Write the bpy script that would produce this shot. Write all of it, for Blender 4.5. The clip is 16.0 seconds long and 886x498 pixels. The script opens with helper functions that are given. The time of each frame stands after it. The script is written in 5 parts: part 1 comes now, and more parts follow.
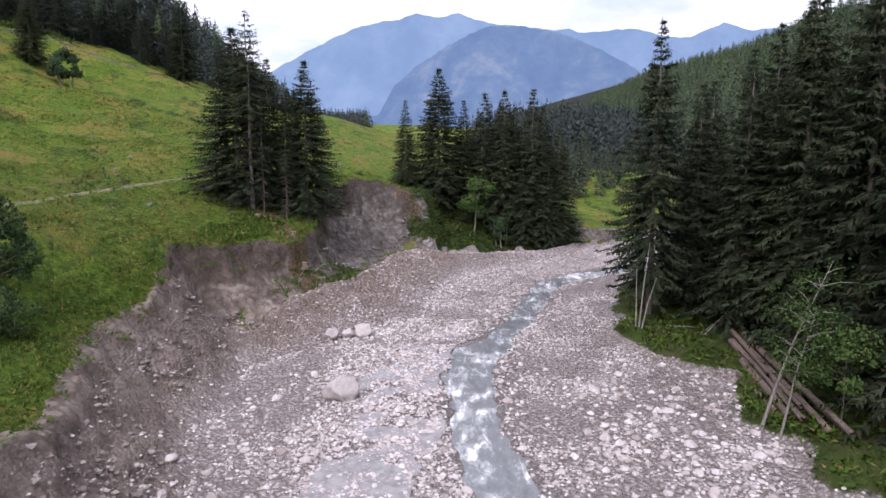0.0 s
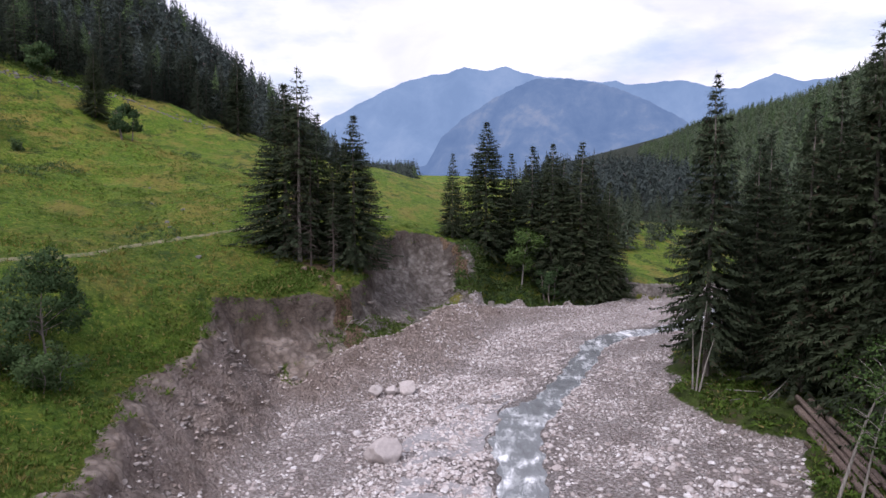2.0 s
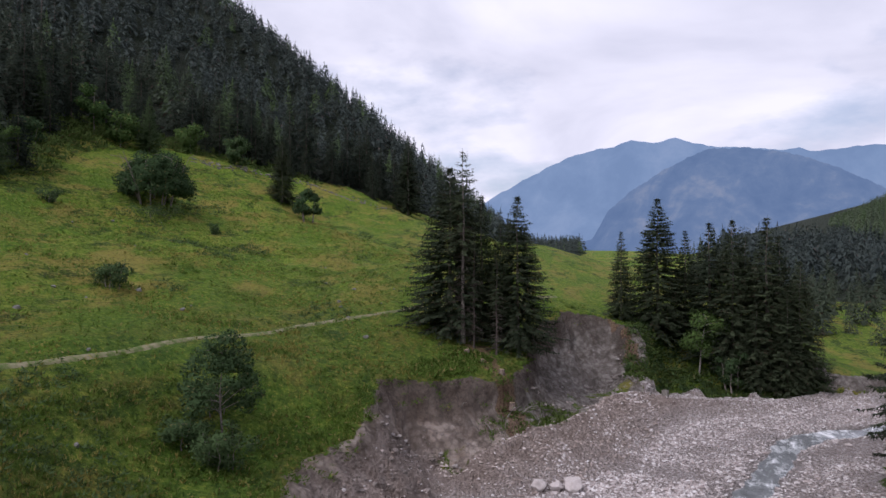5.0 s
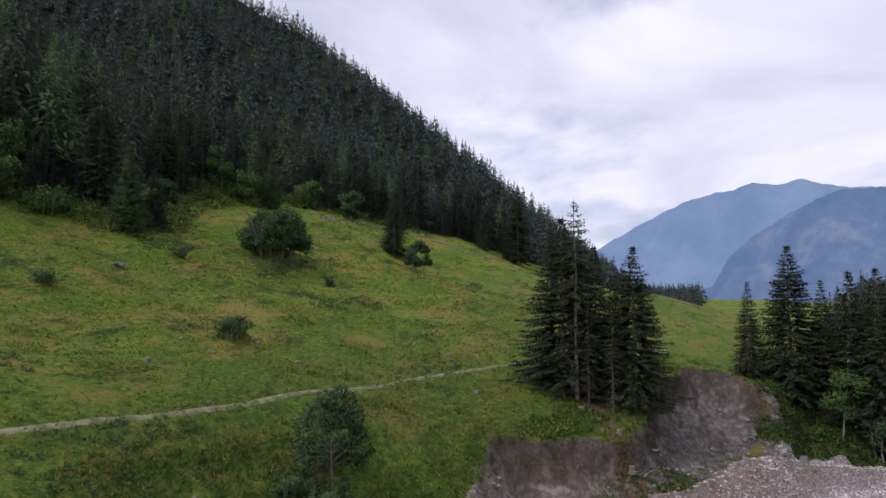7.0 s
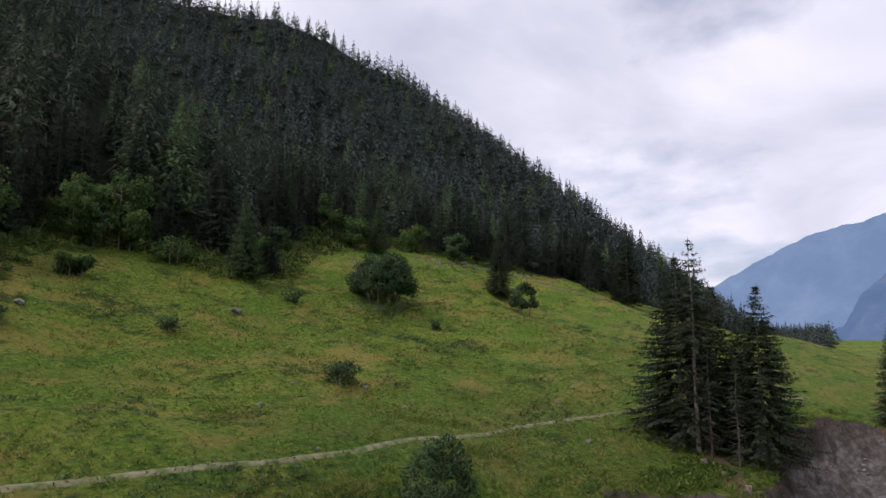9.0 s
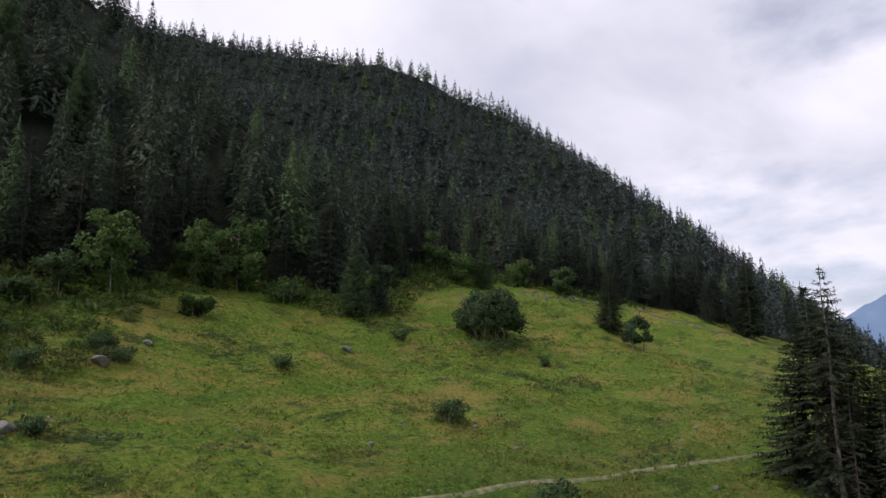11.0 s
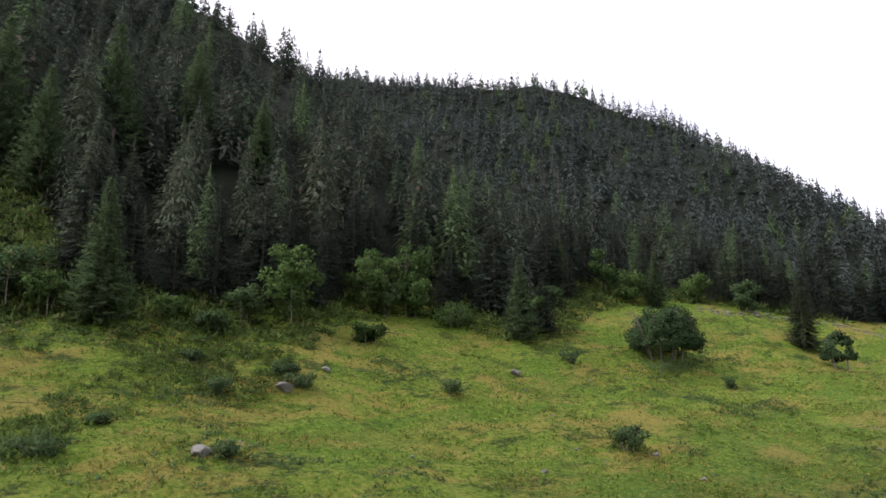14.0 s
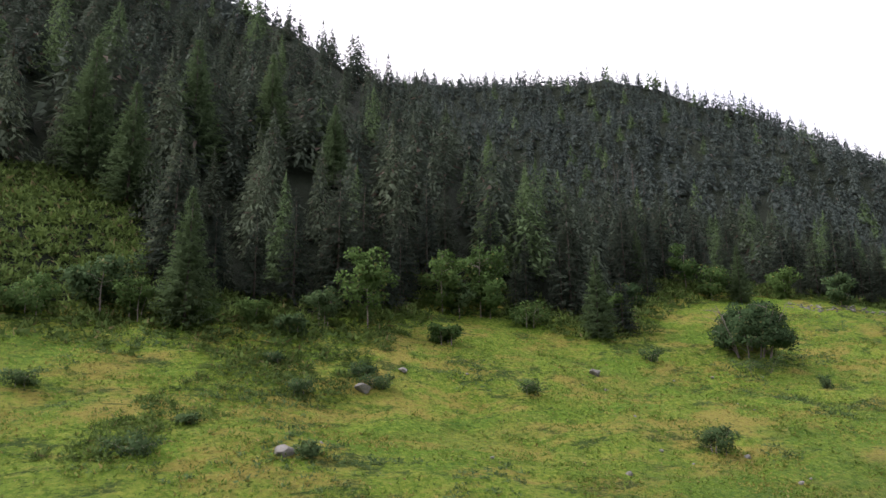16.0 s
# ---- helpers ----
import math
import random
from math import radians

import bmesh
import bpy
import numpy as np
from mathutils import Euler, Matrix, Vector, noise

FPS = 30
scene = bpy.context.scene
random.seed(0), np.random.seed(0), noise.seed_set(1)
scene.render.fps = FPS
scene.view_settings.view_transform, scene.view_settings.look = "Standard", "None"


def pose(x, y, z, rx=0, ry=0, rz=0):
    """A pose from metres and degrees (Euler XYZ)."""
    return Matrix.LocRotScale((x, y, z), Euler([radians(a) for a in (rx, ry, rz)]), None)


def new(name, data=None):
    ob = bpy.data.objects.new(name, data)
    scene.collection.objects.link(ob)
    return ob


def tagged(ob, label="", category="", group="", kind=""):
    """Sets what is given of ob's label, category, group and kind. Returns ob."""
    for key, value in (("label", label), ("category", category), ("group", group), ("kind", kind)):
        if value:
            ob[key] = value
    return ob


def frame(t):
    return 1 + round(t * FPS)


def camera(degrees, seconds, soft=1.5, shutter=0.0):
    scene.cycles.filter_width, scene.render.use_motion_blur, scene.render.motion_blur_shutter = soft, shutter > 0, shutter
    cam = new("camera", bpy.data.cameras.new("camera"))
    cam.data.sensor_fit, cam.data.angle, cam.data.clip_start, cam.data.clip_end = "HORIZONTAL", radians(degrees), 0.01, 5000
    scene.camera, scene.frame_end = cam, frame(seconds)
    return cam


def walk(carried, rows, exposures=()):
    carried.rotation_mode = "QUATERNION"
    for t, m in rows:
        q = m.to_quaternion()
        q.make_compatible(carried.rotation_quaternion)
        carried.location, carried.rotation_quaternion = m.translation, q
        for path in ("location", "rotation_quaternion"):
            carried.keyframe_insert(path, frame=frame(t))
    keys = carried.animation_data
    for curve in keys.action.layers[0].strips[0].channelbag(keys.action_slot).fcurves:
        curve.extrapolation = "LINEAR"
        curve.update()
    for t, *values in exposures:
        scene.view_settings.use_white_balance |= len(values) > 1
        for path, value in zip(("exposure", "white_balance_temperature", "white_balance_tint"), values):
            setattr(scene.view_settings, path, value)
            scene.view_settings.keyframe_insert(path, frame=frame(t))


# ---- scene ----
cam = camera(64.74, 16.0, soft=1.5)
# seconds, place, heading to the left, upward tilt, lean (degrees)
ROWS = [
    (0.0, -0.000, -0.000, 17.000, 0.000, -9.436, 0.170),
    (0.5, -0.029, 0.287, 17.082, 0.574, -8.452, 0.207),
    (1.0, -0.062, 0.571, 17.165, 1.249, -7.392, 0.271),
    (1.5, -0.098, 0.841, 17.247, 2.086, -6.453, 0.290),
    (2.0, -0.129, 1.099, 17.334, 3.785, -5.406, 0.277),
    (2.5, -0.148, 1.348, 17.430, 6.306, -4.421, 0.241),
    (3.0, -0.164, 1.591, 17.536, 8.923, -3.363, 0.183),
    (3.5, -0.186, 1.828, 17.647, 10.854, -2.400, 0.189),
    (4.0, -0.221, 2.061, 17.760, 12.922, -1.360, 0.142),
    (6.5, -0.515, 3.165, 18.284, 23.962, 3.588, -0.014),
    (7.0, -0.614, 3.353, 18.370, 26.247, 4.621, -0.034),
    (7.5, -0.716, 3.529, 18.447, 28.332, 5.540, -0.098),
    (8.0, -0.818, 3.693, 18.515, 30.559, 6.476, -0.089),
    (8.5, -0.921, 3.854, 18.577, 32.632, 7.207, -0.119),
    (9.0, -1.032, 4.012, 18.638, 34.863, 7.997, -0.133),
    (11.5, -1.740, 4.786, 18.931, 45.879, 11.514, -0.267),
    (12.0, -1.877, 4.937, 18.974, 48.254, 12.151, -0.306),
    (12.5, -2.013, 5.082, 19.007, 50.613, 12.546, -0.328),
    (13.0, -2.151, 5.214, 19.029, 53.155, 12.638, -0.358),
    (13.5, -2.287, 5.326, 19.039, 55.283, 12.695, -0.308),
    (14.0, -2.420, 5.414, 19.038, 57.245, 12.717, -0.341),
    (14.5, -2.555, 5.476, 19.029, 58.764, 12.739, -0.392),
    (15.0, -2.694, 5.511, 19.016, 60.346, 12.780, -0.382),
    (15.5, -2.839, 5.523, 18.999, 61.810, 12.815, -0.395),
    (16.0, -2.985, 5.523, 18.982, 63.268, 12.864, -0.480),
]


def eye_pose(x, y, z, yaw, pitch, roll):
    return pose(x, y, z, 0, 0, yaw) @ pose(0, 0, 0, 90 + pitch) @ pose(0, 0, 0, 0, 0, roll)


walk(cam, [(t, eye_pose(*row)) for t, *row in ROWS], [(0.0, 0.48, 5950, 21), (2.0, 0.25, 5950, 21), (4.0, -0.03, 5950, 20), (7.0, -0.08, 5950, 20), (9.0, -0.10, 6050, 19), (12.5, 0.13, 6200, 17), (14.0, 0.66, 6250, 17), (16.0, 0.86, 6300, 17)])

# ---------------------------------------------------------------- daylight under broken cloud
world = bpy.data.worlds.new("cloudy_sky")
scene.world = world
world.use_nodes = True
wn, wl = world.node_tree.nodes, world.node_tree.links
wn.clear()
SUN_HIGH, SUN_ROUND = radians(48), radians(205)
sky = wn.new("ShaderNodeTexSky")
sky.sky_type, sky.sun_disc, sky.sun_elevation, sky.sun_rotation = "NISHITA", False, SUN_HIGH, SUN_ROUND
where = wn.new("ShaderNodeTexCoord")
split = wn.new("ShaderNodeSeparateXYZ")
wl.new(where.outputs["Generated"], split.inputs[0])


def wmath(kind, a, b=None):
    node = wn.new("ShaderNodeMath")
    node.operation = kind
    for k, v in enumerate((a, b)):
        if v is None:
            continue
        if isinstance(v, (int, float)):
            node.inputs[k].default_value = v
        else:
            wl.new(v, node.inputs[k])
    return node.outputs[0]


lift = wmath("ADD", wmath("MAXIMUM", split.outputs[2], 0.0), 0.26)
plane = wn.new("ShaderNodeCombineXYZ")
wl.new(wmath("DIVIDE", split.outputs[0], lift), plane.inputs[0])
wl.new(wmath("DIVIDE", split.outputs[1], lift), plane.inputs[1])
cover = wn.new("ShaderNodeTexNoise")
cover.inputs["Scale"].default_value, cover.inputs["Detail"].default_value, cover.inputs["Roughness"].default_value = 0.85, 7, 0.55
wl.new(plane.outputs[0], cover.inputs["Vector"])
cut = wn.new("ShaderNodeValToRGB")
cut.color_ramp.elements[0].position, cut.color_ramp.elements[1].position = 0.31, 0.47
wl.new(cover.outputs[0], cut.inputs[0])
belly = wn.new("ShaderNodeTexNoise")
belly.inputs["Scale"].default_value, belly.inputs["Detail"].default_value, belly.inputs["Roughness"].default_value = 1.3, 6, 0.5
belly.inputs["Distortion"].default_value = 0.4
wl.new(plane.outputs[0], belly.inputs["Vector"])
shades = wn.new("ShaderNodeValToRGB")
shades.color_ramp.elements[0].position, shades.color_ramp.elements[0].color = 0.34, (6.7, 6.8, 7.5, 1)
shades.color_ramp.elements[1].position, shades.color_ramp.elements[1].color = 0.60, (10.2, 10.0, 10.3, 1)
wl.new(belly.outputs[0], shades.inputs[0])
blend = wn.new("ShaderNodeMix")
blend.data_type = "RGBA"
wl.new(cut.outputs[0], blend.inputs[0])
wl.new(sky.outputs[0], blend.inputs[6])
wl.new(shades.outputs[0], blend.inputs[7])
glow = wn.new("ShaderNodeBackground")
glow.inputs[1].default_value = 0.1
wl.new(blend.outputs[2], glow.inputs[0])
wout = wn.new("ShaderNodeOutputWorld")
wl.new(glow.outputs[0], wout.inputs[0])

sun_data = bpy.data.lights.new("sun", "SUN")
sun_data.energy, sun_data.angle, sun_data.color = 2.1, radians(30), (1.0, 0.95, 0.88)
sun = new("sun", sun_data)
sun.rotation_euler = (math.pi / 2 - SUN_HIGH, 0, math.pi - SUN_ROUND)

# ---------------------------------------------------------------- materials
def material(name, rough=0.8):
    m = bpy.data.materials.new(name)
    m.use_nodes = True
    n, l = m.node_tree.nodes, m.node_tree.links
    b = n["Principled BSDF"]
    b.inputs["Roughness"].default_value = rough
    b.inputs["Specular IOR Level"].default_value = 0.15
    return m, n, l, b


def rgb(c):
    return (*c, 1.0) if len(c) == 3 else c


def noise_node(n, l, scale, detail=5, rough=0.55, coords=None, distortion=0.0):
    t = n.new("ShaderNodeTexNoise")
    t.inputs["Scale"].default_value, t.inputs["Detail"].default_value = scale, detail
    t.inputs["Roughness"].default_value, t.inputs["Distortion"].default_value = rough, distortion
    if coords is not None:
        l.new(coords, t.inputs["Vector"])
    return t.outputs[0]


def ramp(n, l, fac, stops, sharp=False):
    r = n.new("ShaderNodeValToRGB")
    r.color_ramp.interpolation = "CONSTANT" if sharp else "LINEAR"
    while len(r.color_ramp.elements) < len(stops):
        r.color_ramp.elements.new(0.5)
    for e, (p, c) in zip(r.color_ramp.elements, stops):
        e.position, e.color = p, rgb(c)
    l.new(fac, r.inputs[0])
    return r.outputs[0]


def mixed(n, l, fac, a, b, how="MIX"):
    x = n.new("ShaderNodeMix")
    x.data_type, x.blend_type = "RGBA", how
    for k, v in ((0, fac), (6, a), (7, b)):
        if isinstance(v, (int, float)):
            x.inputs[k].default_value = v
        elif isinstance(v, tuple):
            x.inputs[k].default_value = rgb(v)
        else:
            l.new(v, x.inputs[k])
    return x.outputs[2]


def calc(n, l, kind, a, b=None, clamp=False):
    x = n.new("ShaderNodeMath")
    x.operation, x.use_clamp = kind, clamp
    for k, v in enumerate((a, b)):
        if v is None:
            continue
        if isinstance(v, (int, float)):
            x.inputs[k].default_value = v
        else:
            l.new(v, x.inputs[k])
    return x.outputs[0]


def attribute(n, name):
    a = n.new("ShaderNodeAttribute")
    a.attribute_name = name
    return a.outputs["Fac"]


def bump(n, l, b, height, strength, distance):
    x = n.new("ShaderNodeBump")
    x.inputs["Strength"].default_value, x.inputs["Distance"].default_value = strength, distance
    l.new(height, x.inputs["Height"])
    l.new(x.outputs[0], b.inputs["Normal"])


def place_coords(n):
    return n.new("ShaderNodeTexCoord").outputs["Object"]


def foliage(name, dark, light, dry=None, dry_share=0.0, rough=0.8, thin_share=0.38):
    """Leaves or needles: two greens by piece and by plant, with some dry ones."""
    m, n, l, b = material(name, rough)
    g = n.new("ShaderNodeNewGeometry")
    o = n.new("ShaderNodeObjectInfo")
    tint = attribute(n, "tint")
    f = calc(n, l, "ADD", calc(n, l, "MULTIPLY", g.outputs["Random Per Island"], 0.20), calc(n, l, "MULTIPLY", calc(n, l, "ADD", tint, o.outputs["Random"]), 0.44), True)
    c = mixed(n, l, f, dark, light)
    if dry:
        pick = calc(n, l, "GREATER_THAN", calc(n, l, "FRACT", calc(n, l, "MULTIPLY", g.outputs["Random Per Island"], 37.0)), 1.0 - dry_share)
        c = mixed(n, l, pick, c, dry)
    l.new(c, b.inputs["Base Color"])
    b.inputs["Specular IOR Level"].default_value = 0.08
    thin = n.new("ShaderNodeBsdfTranslucent")
    l.new(c, thin.inputs[0])
    both = n.new("ShaderNodeMixShader")
    both.inputs[0].default_value = thin_share
    l.new(b.outputs[0], both.inputs[1])
    l.new(thin.outputs[0], both.inputs[2])
    l.new(both.outputs[0], n["Material Output"].inputs[0])
    return m


def ground_material():
    m, n, l, b = material("meadow_and_wash", 0.9)
    p = place_coords(n)
    mid, fine = noise_node(n, l, 0.34, 7, 0.66, p, 0.6), noise_node(n, l, 2.1, 8, 0.74, p, 0.3)
    blade = noise_node(n, l, 9.0, 3, 0.7, p)
    grass = ramp(n, l, mid, [(0.34, (0.070, 0.140, 0.011)), (0.46, (0.130, 0.225, 0.017)), (0.56, (0.190, 0.262, 0.030)), (0.68, (0.285, 0.270, 0.060))])
    lush = ramp(n, l, fine, [(0.36, (0.040, 0.085, 0.009)), (0.47, (0.125, 0.210, 0.019)), (0.62, (0.285, 0.310, 0.058))])
    grass = mixed(n, l, 0.55, grass, lush)
    streak = n.new("ShaderNodeMapping")
    streak.inputs["Scale"].default_value = (1.0, 0.45, 1.0)
    streak.inputs["Rotation"].default_value = (0, 0, 0.5)
    l.new(p, streak.inputs[0])
    straw = calc(n, l, "MULTIPLY", ramp(n, l, noise_node(n, l, 0.22, 9, 0.72, streak.outputs[0], 0.3), [(0.485, (0, 0, 0)), (0.565, (1, 1, 1))]), 0.78)
    grass = mixed(n, l, straw, grass, (0.310, 0.245, 0.062))
    weeds = calc(n, l, "MULTIPLY", ramp(n, l, noise_node(n, l, 0.34, 10, 0.78, streak.outputs[0], 0.2), [(0.53, (0, 0, 0)), (0.59, (1, 1, 1))]), 0.85)
    grass = mixed(n, l, weeds, grass, (0.030, 0.062, 0.013))
    fresh = calc(n, l, "MULTIPLY", ramp(n, l, noise_node(n, l, 0.13, 6, 0.6, streak.outputs[0], 0.6), [(0.50, (0, 0, 0)), (0.58, (1, 1, 1))]), 0.6)
    grass = mixed(n, l, fresh, grass, ramp(n, l, fine, [(0.36, (0.050, 0.120, 0.010)), (0.6, (0.130, 0.250, 0.020))]))
    rank = calc(n, l, "MULTIPLY", attribute(n, "rank"), ramp(n, l, noise_node(n, l, 0.5, 7, 0.7, p, 0.5), [(0.36, (0.25, 0.25, 0.25)), (0.58, (0.95, 0.95, 0.95))]))
    grass = mixed(n, l, rank, grass, ramp(n, l, fine, [(0.36, (0.016, 0.042, 0.008)), (0.50, (0.050, 0.105, 0.014)), (0.64, (0.115, 0.170, 0.026))]))
    tussock = noise_node(n, l, 2.7, 7, 0.76, p, 0.2)
    # small shadows between tussocks, painted as dark dots where the noise is low
    grass = mixed(n, l, ramp(n, l, tussock, [(0.37, (0.9, 0.9, 0.9)), (0.445, (0, 0, 0))]), grass, (0.026, 0.052, 0.007))
    grass = mixed(n, l, ramp(n, l, tussock, [(0.55, (0, 0, 0)), (0.64, (0.75, 0.75, 0.75))]), grass, (0.330, 0.345, 0.055))
    # bare earth: red-brown top soil, grey clay, stony
    soil_n = noise_node(n, l, 0.60, 8, 0.70, p, 0.8)
    earth = ramp(n, l, soil_n, [(0.30, (0.205, 0.150, 0.116)), (0.42, (0.355, 0.282, 0.232)), (0.56, (0.465, 0.388, 0.335)), (0.70, (0.570, 0.495, 0.440))])
    clay = ramp(n, l, noise_node(n, l, 0.9, 7, 0.7, p, 0.4), [(0.34, (0.122, 0.105, 0.090)), (0.50, (0.280, 0.252, 0.226)), (0.66, (0.420, 0.388, 0.352))])
    earth = mixed(n, l, attribute(n, "clay"), earth, clay)
    crumbs = noise_node(n, l, 4.5, 6, 0.75, p)
    earth = mixed(n, l, ramp(n, l, crumbs, [(0.34, (0.4, 0.4, 0.4)), (0.43, (0, 0, 0))]), earth, (0.130, 0.100, 0.084))
    clumps_n = noise_node(n, l, 0.55, 5, 0.7, p, 1.0)
    earth = mixed(n, l, ramp(n, l, clumps_n, [(0.59, (0, 0, 0)), (0.66, (0.55, 0.55, 0.55))]), earth, (0.120, 0.088, 0.066))
    lump = n.new("ShaderNodeTexVoronoi")
    lump.inputs["Scale"].default_value, lump.inputs["Randomness"].default_value = 1.9, 1.0
    l.new(p, lump.inputs["Vector"])
    earth = mixed(n, l, ramp(n, l, lump.outputs["Distance"], [(0.40, (0, 0, 0)), (0.66, (0.5, 0.5, 0.5))]), earth, (0.110, 0.088, 0.075))
    earth = mixed(n, l, ramp(n, l, crumbs, [(0.62, (0, 0, 0)), (0.70, (0.8, 0.8, 0.8))]), earth, (0.420, 0.380, 0.355))
    earth = mixed(n, l, calc(n, l, "MULTIPLY", attribute(n, "soil"), 0.78), earth, ramp(n, l, crumbs, [(0.36, (0.040, 0.029, 0.023)), (0.62, (0.150, 0.116, 0.094))]))
    vor = n.new("ShaderNodeTexVoronoi")
    vor.inputs["Scale"].default_value = 4.2
    l.new(p, vor.inputs["Vector"])
    tone = n.new("ShaderNodeSeparateColor")
    l.new(vor.outputs["Color"], tone.inputs[0])
    stones = ramp(n, l, tone.outputs[0], [(0.0, (0.340, 0.295, 0.275)), (0.5, (0.520, 0.470, 0.448)), (1.0, (0.680, 0.645, 0.630))])
    sand = ramp(n, l, noise_node(n, l, 0.28, 7, 0.65, p, 0.5), [(0.32, (0.310, 0.250, 0.226)), (0.5, (0.480, 0.415, 0.392)), (0.68, (0.620, 0.565, 0.550))])
    wash = mixed(n, l, 0.5, sand, stones)
    gaps = ramp(n, l, vor.outputs["Distance"], [(0.34, (0, 0, 0)), (0.60, (0.62, 0.62, 0.62))])
    wash = mixed(n, l, gaps, wash, (0.235, 0.192, 0.172))
    wash = mixed(n, l, calc(n, l, "MULTIPLY", attribute(n, "mound"), 0.9), wash, ramp(n, l, noise_node(n, l, 1.2, 6, 0.7, p), [(0.33, (0.185, 0.140, 0.112)), (0.5, (0.300, 0.238, 0.203)), (0.67, (0.430, 0.358, 0.318))]))
    wet = attribute(n, "wet")
    wash = mixed(n, l, calc(n, l, "MULTIPLY", wet, 0.38), wash, (0.150, 0.148, 0.146))
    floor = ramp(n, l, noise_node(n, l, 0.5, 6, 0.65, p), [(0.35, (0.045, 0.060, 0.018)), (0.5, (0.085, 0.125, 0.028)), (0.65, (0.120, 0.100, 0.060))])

    def edge_of(name, spread):
        a = attribute(n, name)
        jitter = calc(n, l, "MULTIPLY", calc(n, l, "SUBTRACT", fine, 0.5), spread)
        return ramp(n, l, calc(n, l, "ADD", a, jitter), [(0.42, (0, 0, 0)), (0.58, (1, 1, 1))])

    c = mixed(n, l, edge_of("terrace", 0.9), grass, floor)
    # forest floor, painted near black for the shadow between the trees
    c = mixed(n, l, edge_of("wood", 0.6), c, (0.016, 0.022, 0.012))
    c = mixed(n, l, edge_of("earth", 1.1), c, earth)
    brown = ramp(n, l, crumbs, [(0.34, (0.075, 0.048, 0.032)), (0.5, (0.190, 0.120, 0.074)), (0.66, (0.330, 0.235, 0.150))])
    c = mixed(n, l, calc(n, l, "MULTIPLY", edge_of("litter", 1.0), 0.85), c, brown)
    gv = edge_of("gravel", 0.9)
    c = mixed(n, l, gv, c, wash)
    l.new(c, b.inputs["Base Color"])
    rough = calc(n, l, "ADD", calc(n, l, "MULTIPLY", fine, 0.7), calc(n, l, "MULTIPLY", blade, 0.5))
    h = calc(n, l, "ADD", rough, calc(n, l, "MULTIPLY", calc(n, l, "MULTIPLY", vor.outputs["Distance"], gv), -0.8))
    h = calc(n, l, "ADD", h, calc(n, l, "MULTIPLY", tussock, 0.8))
    bump(n, l, b, h, 1.0, 0.5)
    return m


def stone_material(name, stops, scale=1.6):
    m, n, l, b = material(name, 0.85)
    g = n.new("ShaderNodeNewGeometry")
    o = n.new("ShaderNodeObjectInfo")
    p = place_coords(n)
    f = calc(n, l, "FRACT", calc(n, l, "ADD", g.outputs["Random Per Island"], o.outputs["Random"]))
    c = ramp(n, l, f, stops)
    spots = noise_node(n, l, scale * 5, 6, 0.7, p)
    c = mixed(n, l, ramp(n, l, spots, [(0.40, (0.40, 0.40, 0.40)), (0.60, (0, 0, 0))]), c, (0.30, 0.265, 0.25))
    l.new(c, b.inputs["Base Color"])
    bump(n, l, b, spots, 0.6, 0.05)
    return m


def bark_material(name, dark, light):
    m, n, l, b = material(name, 0.9)
    p = place_coords(n)
    s = n.new("ShaderNodeMapping")
    s.inputs["Scale"].default_value = (7, 7, 1.2)
    l.new(p, s.inputs[0])
    k = noise_node(n, l, 1.5, 6, 0.7, s.outputs[0])
    l.new(ramp(n, l, k, [(0.35, dark), (0.65, light)]), b.inputs["Base Color"])
    bump(n, l, b, k, 0.8, 0.05)
    return m


def water_material():
    m, n, l, b = material("stream_water", 0.12)
    p = place_coords(n)
    s = n.new("ShaderNodeMapping")
    s.inputs["Scale"].default_value = (1.0, 0.42, 1)
    l.new(p, s.inputs[0])
    ripple = noise_node(n, l, 1.5, 9, 0.72, s.outputs[0], 0.35)
    reach = noise_node(n, l, 0.38, 3, 0.5, p)
    foam = calc(n, l, "ADD", calc(n, l, "MULTIPLY", ripple, 0.62), calc(n, l, "MULTIPLY", reach, 0.45))
    c = ramp(n, l, foam, [(0.42, (0.130, 0.138, 0.140)), (0.53, (0.205, 0.218, 0.222)), (0.59, (0.36, 0.375, 0.38)), (0.64, (0.82, 0.83, 0.84))])
    l.new(c, b.inputs["Base Color"])
    l.new(ramp(n, l, foam, [(0.5, (0.10, 0.10, 0.10)), (0.64, (0.6, 0.6, 0.6))]), b.inputs["Roughness"])
    b.inputs["Specular IOR Level"].default_value = 0.5
    bump(n, l, b, ripple, 0.55, 0.14)
    return m


def shallows_material():
    m, n, l, b = material("shallow_water", 0.18)
    p = place_coords(n)
    k = noise_node(n, l, 1.4, 8, 0.7, p, 0.3)
    l.new(ramp(n, l, k, [(0.38, (0.215, 0.205, 0.205)), (0.60, (0.345, 0.330, 0.328))]), b.inputs["Base Color"])
    bump(n, l, b, k, 0.5, 0.06)
    return m


M_SHALLOWS = shallows_material()
M_GROUND = ground_material()
M_WATER = water_material()
M_NEEDLE = foliage("spruce_needles", (0.052, 0.070, 0.042), (0.112, 0.138, 0.074), (0.085, 0.066, 0.045), 0.07)
M_NEEDLE_PALE = foliage("larch_needles", (0.082, 0.126, 0.060), (0.145, 0.205, 0.090))
M_FOREST = foliage("forest_needles", (0.038, 0.051, 0.043), (0.104, 0.130, 0.082), (0.100, 0.078, 0.062), 0.05, thin_share=0.34)
# paler, bluer greens: the haze of distance is put into this colour
M_FOREST_FAR = foliage("hazed_needles", (0.040, 0.054, 0.056), (0.096, 0.118, 0.102), (0.120, 0.098, 0.088), 0.02, thin_share=0.3)
